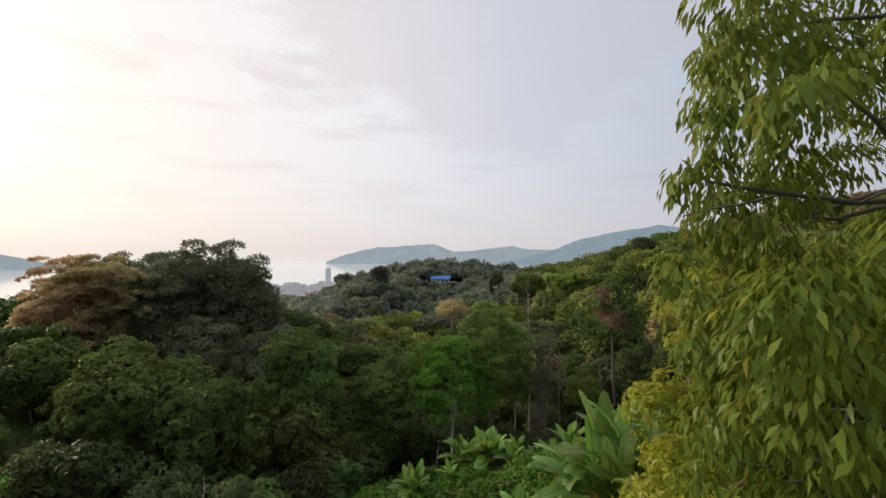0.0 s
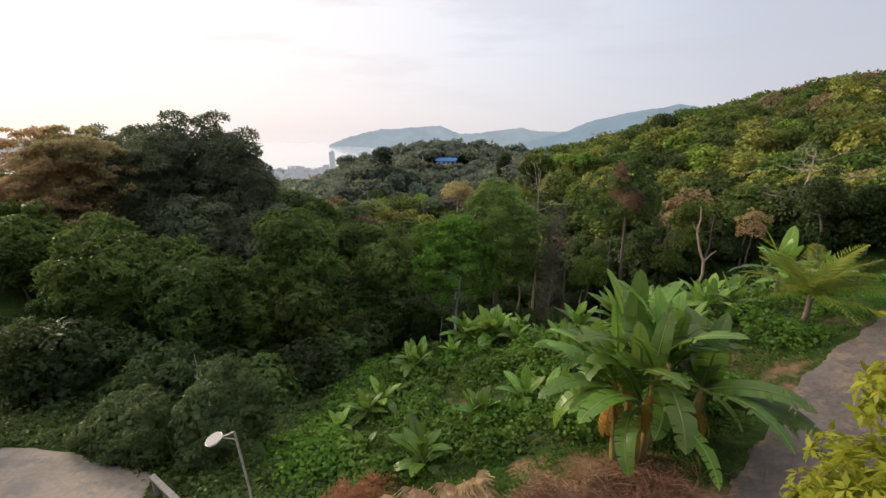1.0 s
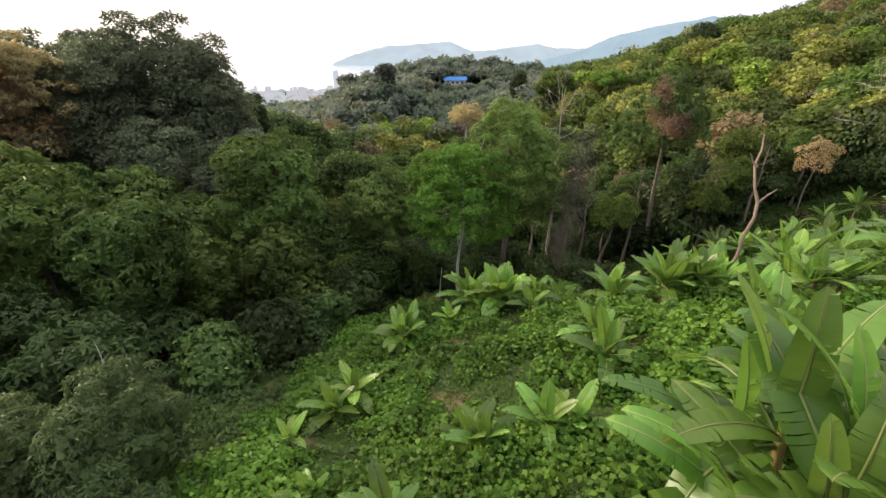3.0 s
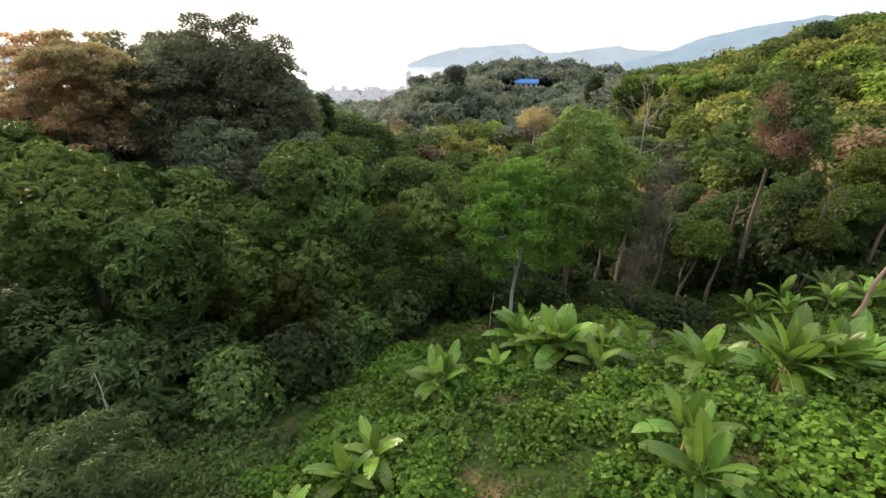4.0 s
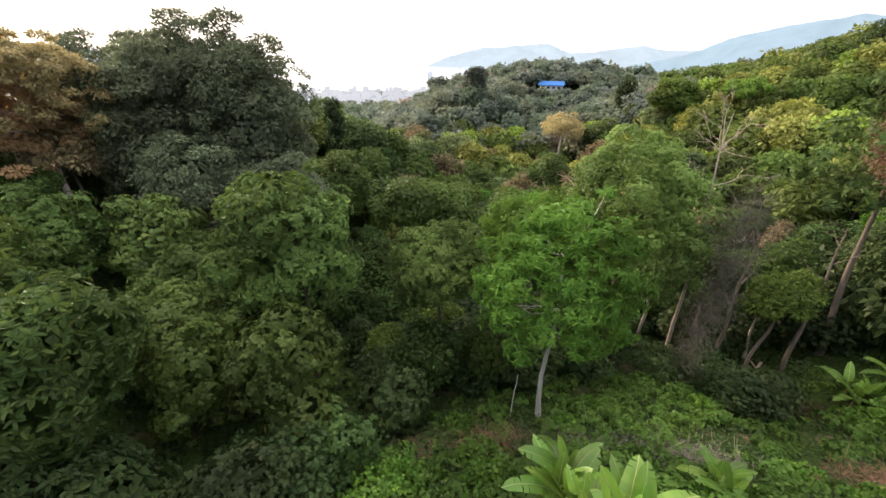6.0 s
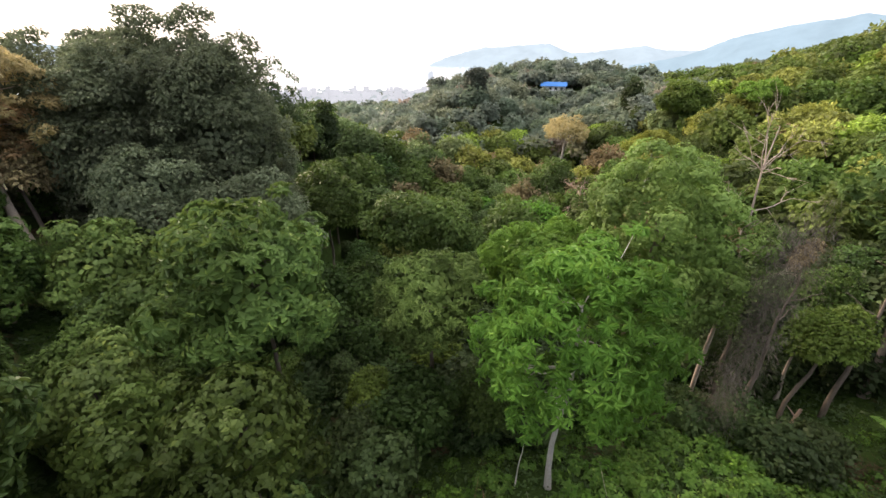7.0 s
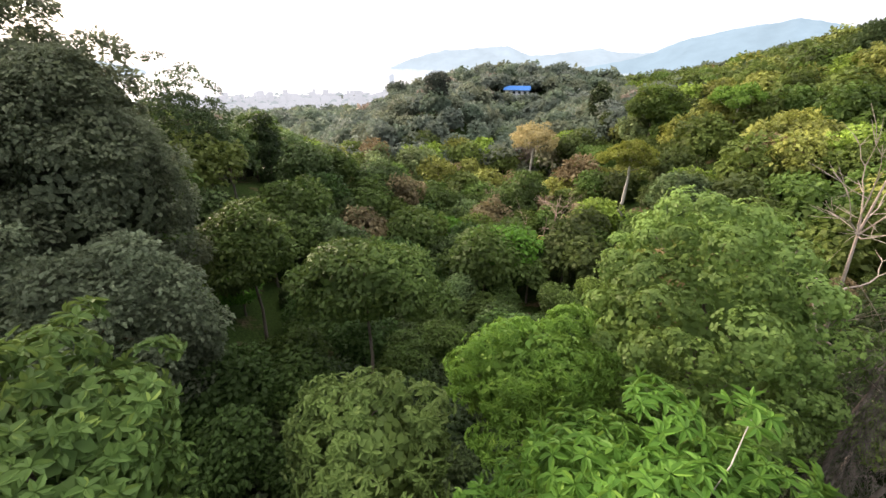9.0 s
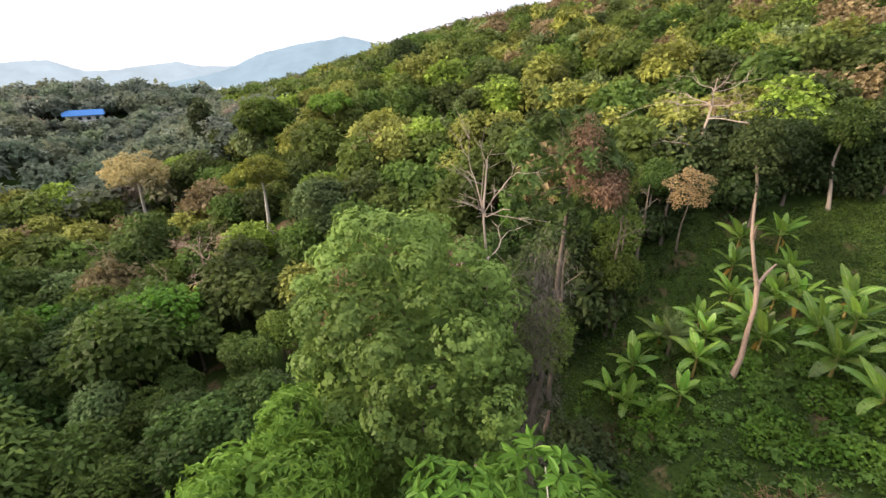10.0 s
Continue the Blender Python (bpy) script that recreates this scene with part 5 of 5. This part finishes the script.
SMALL_BANANAS = [(-0.6, 20.6, 1.6), (2.2, 23.8, 1.7), (-4.9, 28.4, 1.9), (-6.2, 25.2, 1.3), (4.6, 23.6, 1.8), (-2.6, 35.9, 2.1), (2.0, 39.8, 2.4), (4.4, 38.0, 2.7), (9.7, 43.8, 1.9), (7.8, 27.2, 2.0), (12.8, 33, 2.4), (14.5, 33.6, 2.2), (10.5, 34.6, 2.0), (17, 35.5, 2.2), (19.5, 34, 2.2), (16.2, 30.2, 2.3), (14.0, 28.0, 2.2), (26.9, 60.8, 2.2), (-4.0, 21.6, 1.2), (9.6, 21.8, 2.2), (11.6, 23.4, 2.3), (13.4, 24.8, 2.2), (17.6, 29, 2.3), (24.5, 29.8, 2.3), (3.0, 38.4, 2.2), (0.6, 36.6, 1.5), (6.0, 36.2, 1.6)]
for i, (x, y, s) in enumerate(SMALL_BANANAS):
    s *= 0.8 if x > 9 and y < 31 else 1.0
    banana(x, y, R_(210 + i), 0.5 * s, 8, 1.05 * s, 0, 3 if s > 2.0 and y > 32 else 2 if s > 1.5 else 1, spread=0.35, wide=1.1, low=58)
OUTER_BANANAS = [(29.4, 61.6, 2.2), (34, 58, 2.0), (36.5, 59.5, 2.0), (33, 50, 2.2), (38, 52, 2.3), (42, 54, 2.2), (46, 56, 2.3), (50, 58, 2.3), (41, 47.5, 2.4), (36, 44.5, 2.6), (30, 47.5, 2.0), (43, 51, 2.2), (41, 55.5, 2.4), (33.6, 61.5, 1.9), (24, 38, 2.3), (22, 30.5, 2.3), (28, 36, 2.3), (37, 56, 2.1), (40, 58.5, 2.2), (44, 60, 2.3), (31, 57.5, 2.0), (34.5, 54.5, 2.2), (27.5, 57, 1.9), (48, 61, 2.2), (39.5, 50, 2.2), (42.5, 45, 2.4), (35.5, 47.5, 2.2)]
for i, (x, y, s) in enumerate(OUTER_BANANAS):
    banana(x, y, R_(240 + i), 0.85 * s, 10, 1.25 * s, 1 if i % 2 else 0, 1, "banana plant with broad green leaves and dry skirts", wide=0.95)


# ---- palms ----
def frond(rng, length, droop, pairs=64, leaflet=0.8, width=0.045):
    """A palm frond: a rib with two rows of narrow leaflets."""
    t = np.linspace(0, 1, 10)
    rib = np.c_[length * (t - 0.12 * droop * t ** 2), np.zeros(10), length * (-droop * 0.55 * t ** 2)]
    f = np.linspace(0.1, 0.99, pairs)
    P = np.stack([np.interp(f, t, rib[:, i]) for i in range(3)], 1)
    out = []
    for side in (-1, 1):
        D = unit(np.stack([np.full(pairs, 0.55), np.full(pairs, side * 1.0), np.full(pairs, -0.25)], 1) + rng.normal(size=(pairs, 3)) * 0.12)
        out.append(leaf_quads(P, D, np.tile([0, 0, 1.0], (pairs, 1)), leaflet * np.sin(np.clip(f * 0.9 + 0.12, 0, 1) * math.pi) ** 0.5, np.full(pairs, width)))
    v = np.concatenate(out)
    rv, rq = tube(rib, np.linspace(0.03, 0.006, 10), 5)
    return join([(v, np.arange(len(v)).reshape(-1, 4)), (rv, rq)])


def palm(x, y, rng, stem, n, length, mat, label):
    root = thing("palm", label, "palm")
    v, q = tube(bent(rng, (0, 0, -0.2), (0, 0, stem), 5, 0.02), np.linspace(0.16, 0.11, 5), 8)
    part("trunk", quad_mesh("trunk", v, q, BARK, True), root)
    for i in range(n):
        k = i / (n - 1)
        fv, fq = frond(rng, length * rng.uniform(0.85, 1.1), rng.uniform(0.5, 1.1))
        ob = part("frond", quad_mesh("frond", fv, fq, mat), root)
        ob.matrix_basis = Matrix.LocRotScale((0, 0, stem), Euler((0, radians(-82 + 60 * k + rng.uniform(-8, 8)), i * 2.4)), None)
    root.matrix_basis = pose(x, y, ground_at(x, y))


palm(19.2, 25.0, R_(270), 1.6, 19, 3.4, LEAF_PALM, "young coconut palm with yellow-green fronds")
palm(32.6, 60.2, R_(271), 2.2, 14, 2.8, LEAF_GREY, "grey-green palm with arching fronds")


# ---- the creepers and low growth over the clearing ----
def cover(name, label, mat, rng, n, poly, L, W, per=1, lump=0.7, keep=None):
    x, y = rng.uniform(min(p[0] for p in poly), max(p[0] for p in poly), n), rng.uniform(min(p[1] for p in poly), max(p[1] for p in poly), n)
    ok = inside_polygon(x, y, poly)
    if keep:
        ok &= keep(x, y)
    x, y = x[ok], y[ok]
    mound = lump * np.maximum(0.02, 0.5 + 0.32 * np.sin(x * 1.7 + 2 * np.sin(y * 0.9)) * np.sin(y * 1.5 + 1.4 * np.sin(x * 1.1)) + 0.22 * np.sin(x * 4.1 + np.sin(y * 3)) * np.sin(y * 3.7 + np.sin(x * 2.2))) ** 1.8
    z = height(x, y) + 0.05 + mound * rng.uniform(0.55, 1.1, len(x))
    O = unit(np.c_[rng.normal(size=(len(x), 2)) * 0.7, np.full(len(x), 0.55)])
    root = thing(name, label, "plants", kind="stuff")
    part("leaves", leaf_mesh("leaves", [leafy(rng, np.c_[x, y, z], O, per, 0.12, L, W, 0.1, 1.4)], mat), root)


GROWTH = [(-9, 30), (-9, 38), (-8, 46), (-4, 54), (3, 58), (12, 65), (36, 68), (50, 66), (60, 56), (60, 40), (36, 32), (25, 28.5), (15, 21.5), (9, 16.6), (7, 18), (0.5, 18.5), (-5.5, 18.2), (-9, 18.8), (-12, 20.5), (-9, 24)]


def not_bare(x, y):
    """Where the creepers grow: thinner over the brushwood at the clearing's lower end."""
    thin = (y > 42.5) & (x < 26) & (np.sin(x * 0.9 + 0.6 * np.sin(y)) * np.sin(y * 0.8 + 0.7 * np.sin(x * 1.3)) < 0.35)
    return ~thin & ((np.sin(x * 0.55 + 1.0) * np.sin(y * 0.43 + 0.5) + 0.35 * np.sin(x * 1.7 - y)) < 0.62)


cover("creepers", "tangle of bright green creepers over the slope", LEAF_CREEPER, R_(300), 20000, GROWTH, 0.16, 0.12, 5, 0.6, not_bare)
cover("low_weeds", "dark low weeds under the creepers", LEAF_SHADE, R_(301), 16000, GROWTH, 0.3, 0.16, 3, 0.3)
rc = R_(305)
mounds, tries = [], 0
while len(mounds) < 330 and tries < 6000:
    tries += 1
    x, y = rc.uniform(-10, 40), 19.5 + 40 * rc.random() ** 1.5
    if inside_polygon(np.array(x), np.array(y), GROWTH) and not_bare(np.array(x), np.array(y)) and rc.random() < 1.25 - y / 75:
        r = rc.uniform(0.6, 1.7)
        mounds.append((np.array([x, y, ground_at(x, y) + 0.05 * r]), np.array([r * rc.uniform(0.9, 1.3), r * rc.uniform(0.8, 1.2), r * rc.uniform(0.55, 0.85)])))
vine_mounds = thing("creeper_mounds", "mounds of bright green creepers smothering low shrubs", "plants", kind="stuff")
part("leaves", leaf_mesh("leaves", [foliage(rc, c, R, 0.36, 0.23, 0.19, 0.0, 0.75, 0.4, uneven=0.3)[0] for c, R in mounds], LEAF_CREEPER), vine_mounds)
weeds = [(np.array([x, y, ground_at(x, y)]), r) for x, y, r in zip(rc.uniform(-8, 42, 700), rc.uniform(30, 64, 700), rc.uniform(0.35, 1.0, 700)) if inside_polygon(np.array(x), np.array(y), GROWTH)]
bushy = thing("bushy_weeds", "knee-high leafy weeds and seedlings in the clearing", "plants", kind="stuff")
part("leaves", leaf_mesh("leaves", [foliage(rc, c + np.array([0, 0, 0.3 * r]), (r, r, r * 0.9), 0.32, 0.28, 0.16, 0.0, 0.65, whorl=5)[0] for c, r in weeds], LEAF_WEED), bushy)
FLOOR = [(-40, 24), (-24, 24), (-9, 30), (-9, 38), (-8, 46), (-4, 54), (3, 57), (12, 64), (34, 66), (56, 62), (60, 74), (30, 76), (0, 72), (-14, 62), (-40, 50)]
cover("forest_undergrowth", "dark green undergrowth on the forest floor", LEAF_DARK, R_(302), 20000, FLOOR, 0.4, 0.2, 3, 1.4)
SIDE = [(-34, 22.3), (-18, 21.9), (-13.5, 20), (-10, 18), (-6.8, 16.4), (-5.5, 18.5), (-9, 24), (-9, 31), (-20, 30), (-34, 27)]
cover("side_weeds", "dark weeds between the yard and the trees", LEAF_BROAD, R_(306), 9000, SIDE, 0.26, 0.13, 5, 0.6)
MEADOW = [(43, 38), (62, 40), (62, 57), (52, 57.5), (46, 52)]
cover("meadow_grass", "short bright grass of a small meadow", LEAF_VINE, R_(307), 16000, MEADOW, 0.3, 0.05, 3, 0.1)
BANK = [(-30, -6), (-5, 2), (-4.8, 13.2), (0, 13.6), (7, 13), (6, 9), (8, 1), (18, -6)]
cover("bank_weeds", "patchy weeds and grass on the bank", LEAF_OLIVE, R_(303), 9000, BANK, 0.22, 0.07, 3, 0.4)
VERGE = [(-6.5, 16.2), (0, 14.8), (7, 14.2), (9, 16), (17, 21.8), (26, 26.5), (26, 29.5), (15, 23.5), (8, 18), (-5, 19)]
cover("verge_grass", "short grass along the road's verge", LEAF_CREEPER, R_(304), 24000, VERGE, 0.18, 0.04, 5, 0.14, lambda x, y: (np.sin(x * 1.3 + 0.4) * np.sin(y * 1.6) < 0.4) & (np.hypot(x - 6.0, (y - 15.2) * 1.4) > 3.0 + 0.8 * np.sin(x * 3 + y)))


# ---- dead fans, brush heaps and litter ----
def fan_leaf(rng, size, n=34):
    """A dried fan-palm leaf: pleated segments spread from one stalk, split and drooping at the tips."""
    a = np.linspace(-1.3, 1.3, n) + rng.normal(size=n) * 0.02
    fold = np.where(np.arange(n) % 2, 0.05, -0.03)
    L = size * (1 - 0.15 * np.abs(a)) * rng.uniform(0.86, 1.08, n)
    half = 0.5 * 2.6 / n

    def ring(k, turn, z):
        return np.stack([np.cos(a + turn) * L * k, np.sin(a + turn) * L * k, z], 1)

    droop = -size * (0.10 + 0.12 * np.abs(a)) * rng.uniform(0.8, 1.5, n)
    hub, m0, m1 = ring(0.05, 0, fold * 0), ring(0.55, -half, fold * size + 0.03), ring(0.55, half, fold * size * -0.6 + 0.03)
    t0, t1 = ring(0.9, -half * 0.35, droop * 0.7), ring(1.0, rng.normal(size=n) * 0.05, droop)
    v = np.concatenate([np.stack([hub, m0, (m0 + m1) / 2 + (0, 0, 0.01), m1], 1).reshape(-1, 3), np.stack([m0, t0, t1, m1], 1).reshape(-1, 3)])
    rv, rq = tube([(-0.16 * size, 0, -0.03), (0.03, 0, 0.0)], [0.02, 0.015], 5)
    return join([(v, np.arange(len(v)).reshape(-1, 4)), (rv, rq)])


rp = R_(320)
for i in range(22):
    u, w2 = (i % 6) / 5, i // 6
    x, y = -1.9 + 3.2 * u + rp.normal() * 0.15, 15.7 + 0.42 * w2 + 0.6 * u + rp.normal() * 0.12
    v, q = fan_leaf(rp, rp.uniform(0.75, 1.0))
    ob = new("dead_fan_leaf", quad_mesh("dead_fan_leaf", v, q, LEAF_FAN))
    tagged(ob, "dried tan fan-palm leaf lying in a pile", "palm leaf", "pile of dead fan leaves")
    ob.matrix_basis = pose(x, y, ground_at(x, y) + 0.42 + 0.1 * w2 + 0.1 * rp.random(), rp.uniform(-14, 14), rp.uniform(-12, 10), -85 + 75 * (u - 0.5) + rp.uniform(-45, 45))


def heap(name, label, at, size, n, mat, rng, L=0.6, W=0.022):
    """A heap of dead twigs or ferns."""
    p = rng.normal(size=(n, 2)) * 0.45
    x, y = at[0] + p[:, 0] * size[0], at[1] + p[:, 1] * size[1]
    lump = 0.35 + 1.1 * np.abs(np.sin(x * 2.3 + 1.1 * np.sin(y * 3.0)) * np.sin(y * 2.7 + 1.3 * np.sin(x * 1.9)))
    z = height(x, y) + size[2] * np.exp(-1.3 * (p ** 2).sum(1)) * lump * rng.random(n)
    D = unit(np.c_[rng.normal(size=(n, 2)), rng.normal(size=n) * 0.45 + 0.15])
    v = leaf_quads(np.c_[x, y, z], D, unit(rng.normal(size=(n, 3))), L * rng.uniform(0.3, 1.2, n) * np.where(rng.random(n) < 0.05, 2.4, 1.0), np.full(n, W))
    return tagged(new(name, leaf_mesh(name, [v], mat)), label, "brush heap", kind="stuff")


heap("brush_heap", "heap of rust-red dead fern and branches", (-3.7, 17.4), (1.7, 1.3, 1.2), 5200, TWIG_RED, R_(330), 0.28, 0.022)
heap("brush_heap", "low brown heap of dead fern", (-2.9, 18.6), (1.1, 0.7, 0.9), 1500, TWIG_RED, R_(338), 0.3, 0.022)
heap("brush_heap", "rust-red dead shrub beside the rail", (-5.7, 16.0), (1.3, 1.0, 1.0), 4200, TWIG_RED, R_(331), 0.26, 0.02)
heap("brush_heap", "heap of brown twigs below the bananas", (3.5, 15.6), (1.25, 0.8, 1.1), 3000, TWIG, R_(332), 0.42, 0.02)
heap("brush_heap", "small heap of dry brown stalks", (5.2, 15.9), (0.9, 0.7, 0.5), 900, TWIG, R_(339), 0.5, 0.022)
heap("litter", "dry stalks and leaf litter under the bananas", (6.3, 15.6), (2.6, 1.5, 0.3), 1500, TWIG, R_(333), 0.6, 0.03)
heap("litter", "fallen brown leaves along the yard's rail", (-9.9, 16.4), (3.2, 1.2, 0.08), 2200, TWIG, R_(334), 0.17, 0.1)
heap("brush_heap", "grey dead branches lying in the clearing", (20.5, 49), (3.2, 2.0, 0.6), 900, TWIG, R_(335), 1.2, 0.03)
heap("brush_heap", "grey dead branches under the pale tree", (-1.6, 46), (2.6, 2.0, 0.6), 700, TWIG, R_(336), 1.3, 0.03)
heap("brush_heap", "grey dead branches and stalks among weeds", (4.5, 46.8), (4.0, 2.2, 0.5), 1100, TWIG_GREY, R_(341), 1.1, 0.03)
heap("brush_heap", "grey dead branches at the clearing's lower end", (10.5, 48.5), (4.0, 2.6, 0.5), 1100, TWIG_GREY, R_(342), 1.1, 0.03)
heap("brush_heap", "grey dead branches by the broken trunk", (22.5, 60), (3.4, 2.2, 0.6), 900, TWIG, R_(337), 1.3, 0.03)


# ---- rail and lamp by the yard ----
def rail():
    root = thing("guard_rail", "low weathered concrete rail on short posts", "rail")
    pts = [Vector((-12.95, 19.25, 3.77)), Vector((-10.45, 17.4, 4.27)), Vector((-7.2, 16.0, 4.83))]
    for a, b in zip(pts, pts[1:]):
        d = b - a
        bm = bmesh.new()
        bmesh.ops.create_cube(bm, size=1.0)
        bmesh.ops.scale(bm, vec=(d.length, 0.24, 0.12), verts=bm.verts)
        bmesh.ops.bevel(bm, geom=bm.edges[:], offset=0.02, segments=1, affect="EDGES")
        me = bpy.data.meshes.new("beam")
        bm.to_mesh(me)
        bm.free()
        me.materials.append(RAIL_GREY)
        ob = part("beam", me, root)
        ob.matrix_basis = Matrix.Translation((a + b) / 2) @ d.to_track_quat("X", "Z").to_matrix().to_4x4()
        for k in (0.06, 0.5, 0.94):
            p = a + d * k
            g = ground_at(p.x, p.y) - 0.15
            if p.z - 0.06 - g > 0.15:
                box_part("post", (0.16, 0.16, p.z - 0.06 - g), (p.x, p.y, (p.z - 0.06 + g) / 2), RAIL_GREY, root, rot=-30, bevel=0.015)


rail()
lamp = thing("street_lamp", "small solar street lamp on a thin rusty steel pole", "street lamp")
lx, ly = -6.7, 16.1
lz = ground_at(lx, ly)
v, q = tube([(0, 0, -0.2), (-0.03, -0.1, 2.4), (-0.1, -0.35, 9.0 - lz)], [0.045, 0.042, 0.04], 10)
part("pole", quad_mesh("pole", v, q, STEEL, True), lamp)
v, q = join([tube([(-0.1, -0.35, 9.0 - lz), (-0.3, -0.42, 8.95 - lz), (-0.5, -0.48, 8.88 - lz)], [0.025] * 3, 8), tube([(-0.1, -0.34, 8.7 - lz), (-0.45, -0.46, 8.86 - lz)], [0.018] * 2, 6)])
part("arm", quad_mesh("arm", v, q, STEEL, True), lamp)
bm = bmesh.new()
bmesh.ops.create_cone(bm, cap_ends=True, segments=32, radius1=0.25, radius2=0.29, depth=0.07)
bmesh.ops.bevel(bm, geom=[e for e in bm.edges if len(e.link_faces) == 2 and e.calc_face_angle() > 0.8], offset=0.02, segments=2, affect="EDGES")
me = bpy.data.meshes.new("head")
bm.to_mesh(me)
bm.free()
me.materials.append(LAMP_WHITE)
head = part("head", me, lamp, "white round lamp head")
head.matrix_basis = pose(-0.68, -0.55, 8.86 - lz, 12, -14, 0)
bm = bmesh.new()
bmesh.ops.create_cone(bm, cap_ends=True, segments=32, radius1=0.25, radius2=0.25, depth=0.01)
me = bpy.data.meshes.new("solar_panel")
bm.to_mesh(me)
bm.free()
me.materials.append(PANEL_GREY)
part("solar_panel", me, head, "grey round panel on the head").matrix_basis = pose(0, 0, 0.042)
lamp.matrix_basis = pose(lx, ly, lz)


# ---- buildings: the blue-roofed house on the hill, the seaside town ----
house = thing("blue_roofed_house", "white house with a bright blue metal roof among trees", "house")
box_part("wall", (13.0, 6.0, 3.4), (0, 0, -0.9), WHITE_WALL, house)
bm = bmesh.new()
rv = [bm.verts.new(p) for p in ((-7.4, -4.2, 0.6), (7.4, -4.2, 0.6), (7.4, 4.2, 0.6), (-7.4, 4.2, 0.6), (-7.4, 0, 2.6), (7.4, 0, 2.6), (-7.4, -4.2, 0.4), (7.4, -4.2, 0.4), (7.4, 4.2, 0.4), (-7.4, 4.2, 0.4))]
for f in ((0, 1, 5, 4), (2, 3, 4, 5), (0, 4, 3), (1, 2, 5), (6, 7, 1, 0), (7, 8, 2, 1), (8, 9, 3, 2), (9, 6, 0, 3), (9, 8, 7, 6)):
    bm.faces.new([rv[i] for i in f])
me = bpy.data.meshes.new("roof")
bm.to_mesh(me)
bm.free()
me.materials.append(BLUE_ROOF)
part("roof", me, house)
for i in range(4):
    box_part("window", (1.5, 0.08, 1.3), (-4.6 + 3.1 * i, -3.03, -0.8), DARK_GLASS, house)
house.matrix_basis = pose(-1.5, 277, 0.0, 0, 0, -6) @ Matrix.Scale(0.9, 4)
hut = thing("white_hut", "small white hut deep in the ravine", "hut")
box_part("wall", (2.4, 2.4, 3.0), (0, 0, 1.5), WHITE_WALL, hut)
box_part("roof", (3.0, 3.0, 0.25), (0, 0, 3.1), GREY_WALL, hut, bevel=0.05)
hut.matrix_basis = pose(-17, 138, ground_at(-17, 138) - 0.3)

# town and tower glow in pale tones that stand for the haze
FAR_WHITE = distant_material("far_town_haze", (0.39, 0.405, 0.42), 1.0)
FAR_TOWER = distant_material("far_tower_haze", (0.38, 0.42, 0.45), 1.0)
rt = R_(400)
pieces = []
cube = np.array([(-1, -1, -1), (1, -1, -1), (1, 1, -1), (-1, 1, -1), (-1, -1, 1), (1, -1, 1), (1, 1, 1), (-1, 1, 1)]) * 0.5
cubeq = np.array([(0, 1, 5, 4), (1, 2, 6, 5), (2, 3, 7, 6), (3, 0, 4, 7), (4, 5, 6, 7), (0, 3, 2, 1)])
for i in range(900):
    a, d = radians(rt.uniform(-40, -12)), rt.uniform(1050, 1580)
    x, y = d * math.sin(a), d * math.cos(a)
    s = np.array([rt.uniform(8, 22), rt.uniform(8, 18), rt.uniform(4, 9) if rt.random() < 0.85 else rt.uniform(12, 26)])
    c = math.cos(-a), math.sin(-a)
    vv = cube * s
    vv = np.c_[vv[:, 0] * c[0] - vv[:, 1] * c[1], vv[:, 0] * c[1] + vv[:, 1] * c[0], vv[:, 2]]
    pieces.append((vv + (x, y, SEA + 3 + s[2] / 2), cubeq))
v, q = join(pieces)
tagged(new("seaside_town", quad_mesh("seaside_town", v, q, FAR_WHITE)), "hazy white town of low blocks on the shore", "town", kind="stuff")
# added sheet over the ground, glowing in the haze's colour
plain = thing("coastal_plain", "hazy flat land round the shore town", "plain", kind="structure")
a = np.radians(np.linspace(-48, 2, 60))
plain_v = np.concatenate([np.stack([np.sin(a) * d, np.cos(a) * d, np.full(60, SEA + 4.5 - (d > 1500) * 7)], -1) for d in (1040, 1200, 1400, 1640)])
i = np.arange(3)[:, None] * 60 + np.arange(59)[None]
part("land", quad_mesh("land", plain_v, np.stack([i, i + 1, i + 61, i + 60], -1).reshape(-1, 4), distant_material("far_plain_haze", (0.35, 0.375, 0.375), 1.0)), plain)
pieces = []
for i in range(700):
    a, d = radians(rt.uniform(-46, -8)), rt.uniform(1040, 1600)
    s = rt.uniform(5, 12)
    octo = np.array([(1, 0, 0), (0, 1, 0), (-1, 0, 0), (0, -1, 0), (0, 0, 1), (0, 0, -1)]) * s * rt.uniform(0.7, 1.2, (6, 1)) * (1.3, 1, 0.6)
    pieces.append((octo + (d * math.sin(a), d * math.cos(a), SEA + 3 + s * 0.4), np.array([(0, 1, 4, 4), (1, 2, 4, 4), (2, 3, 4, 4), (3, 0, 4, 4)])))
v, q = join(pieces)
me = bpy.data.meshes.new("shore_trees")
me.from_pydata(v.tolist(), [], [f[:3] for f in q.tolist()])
me.materials.append(distant_material("far_shore_haze", (0.29, 0.325, 0.32), 1.0))
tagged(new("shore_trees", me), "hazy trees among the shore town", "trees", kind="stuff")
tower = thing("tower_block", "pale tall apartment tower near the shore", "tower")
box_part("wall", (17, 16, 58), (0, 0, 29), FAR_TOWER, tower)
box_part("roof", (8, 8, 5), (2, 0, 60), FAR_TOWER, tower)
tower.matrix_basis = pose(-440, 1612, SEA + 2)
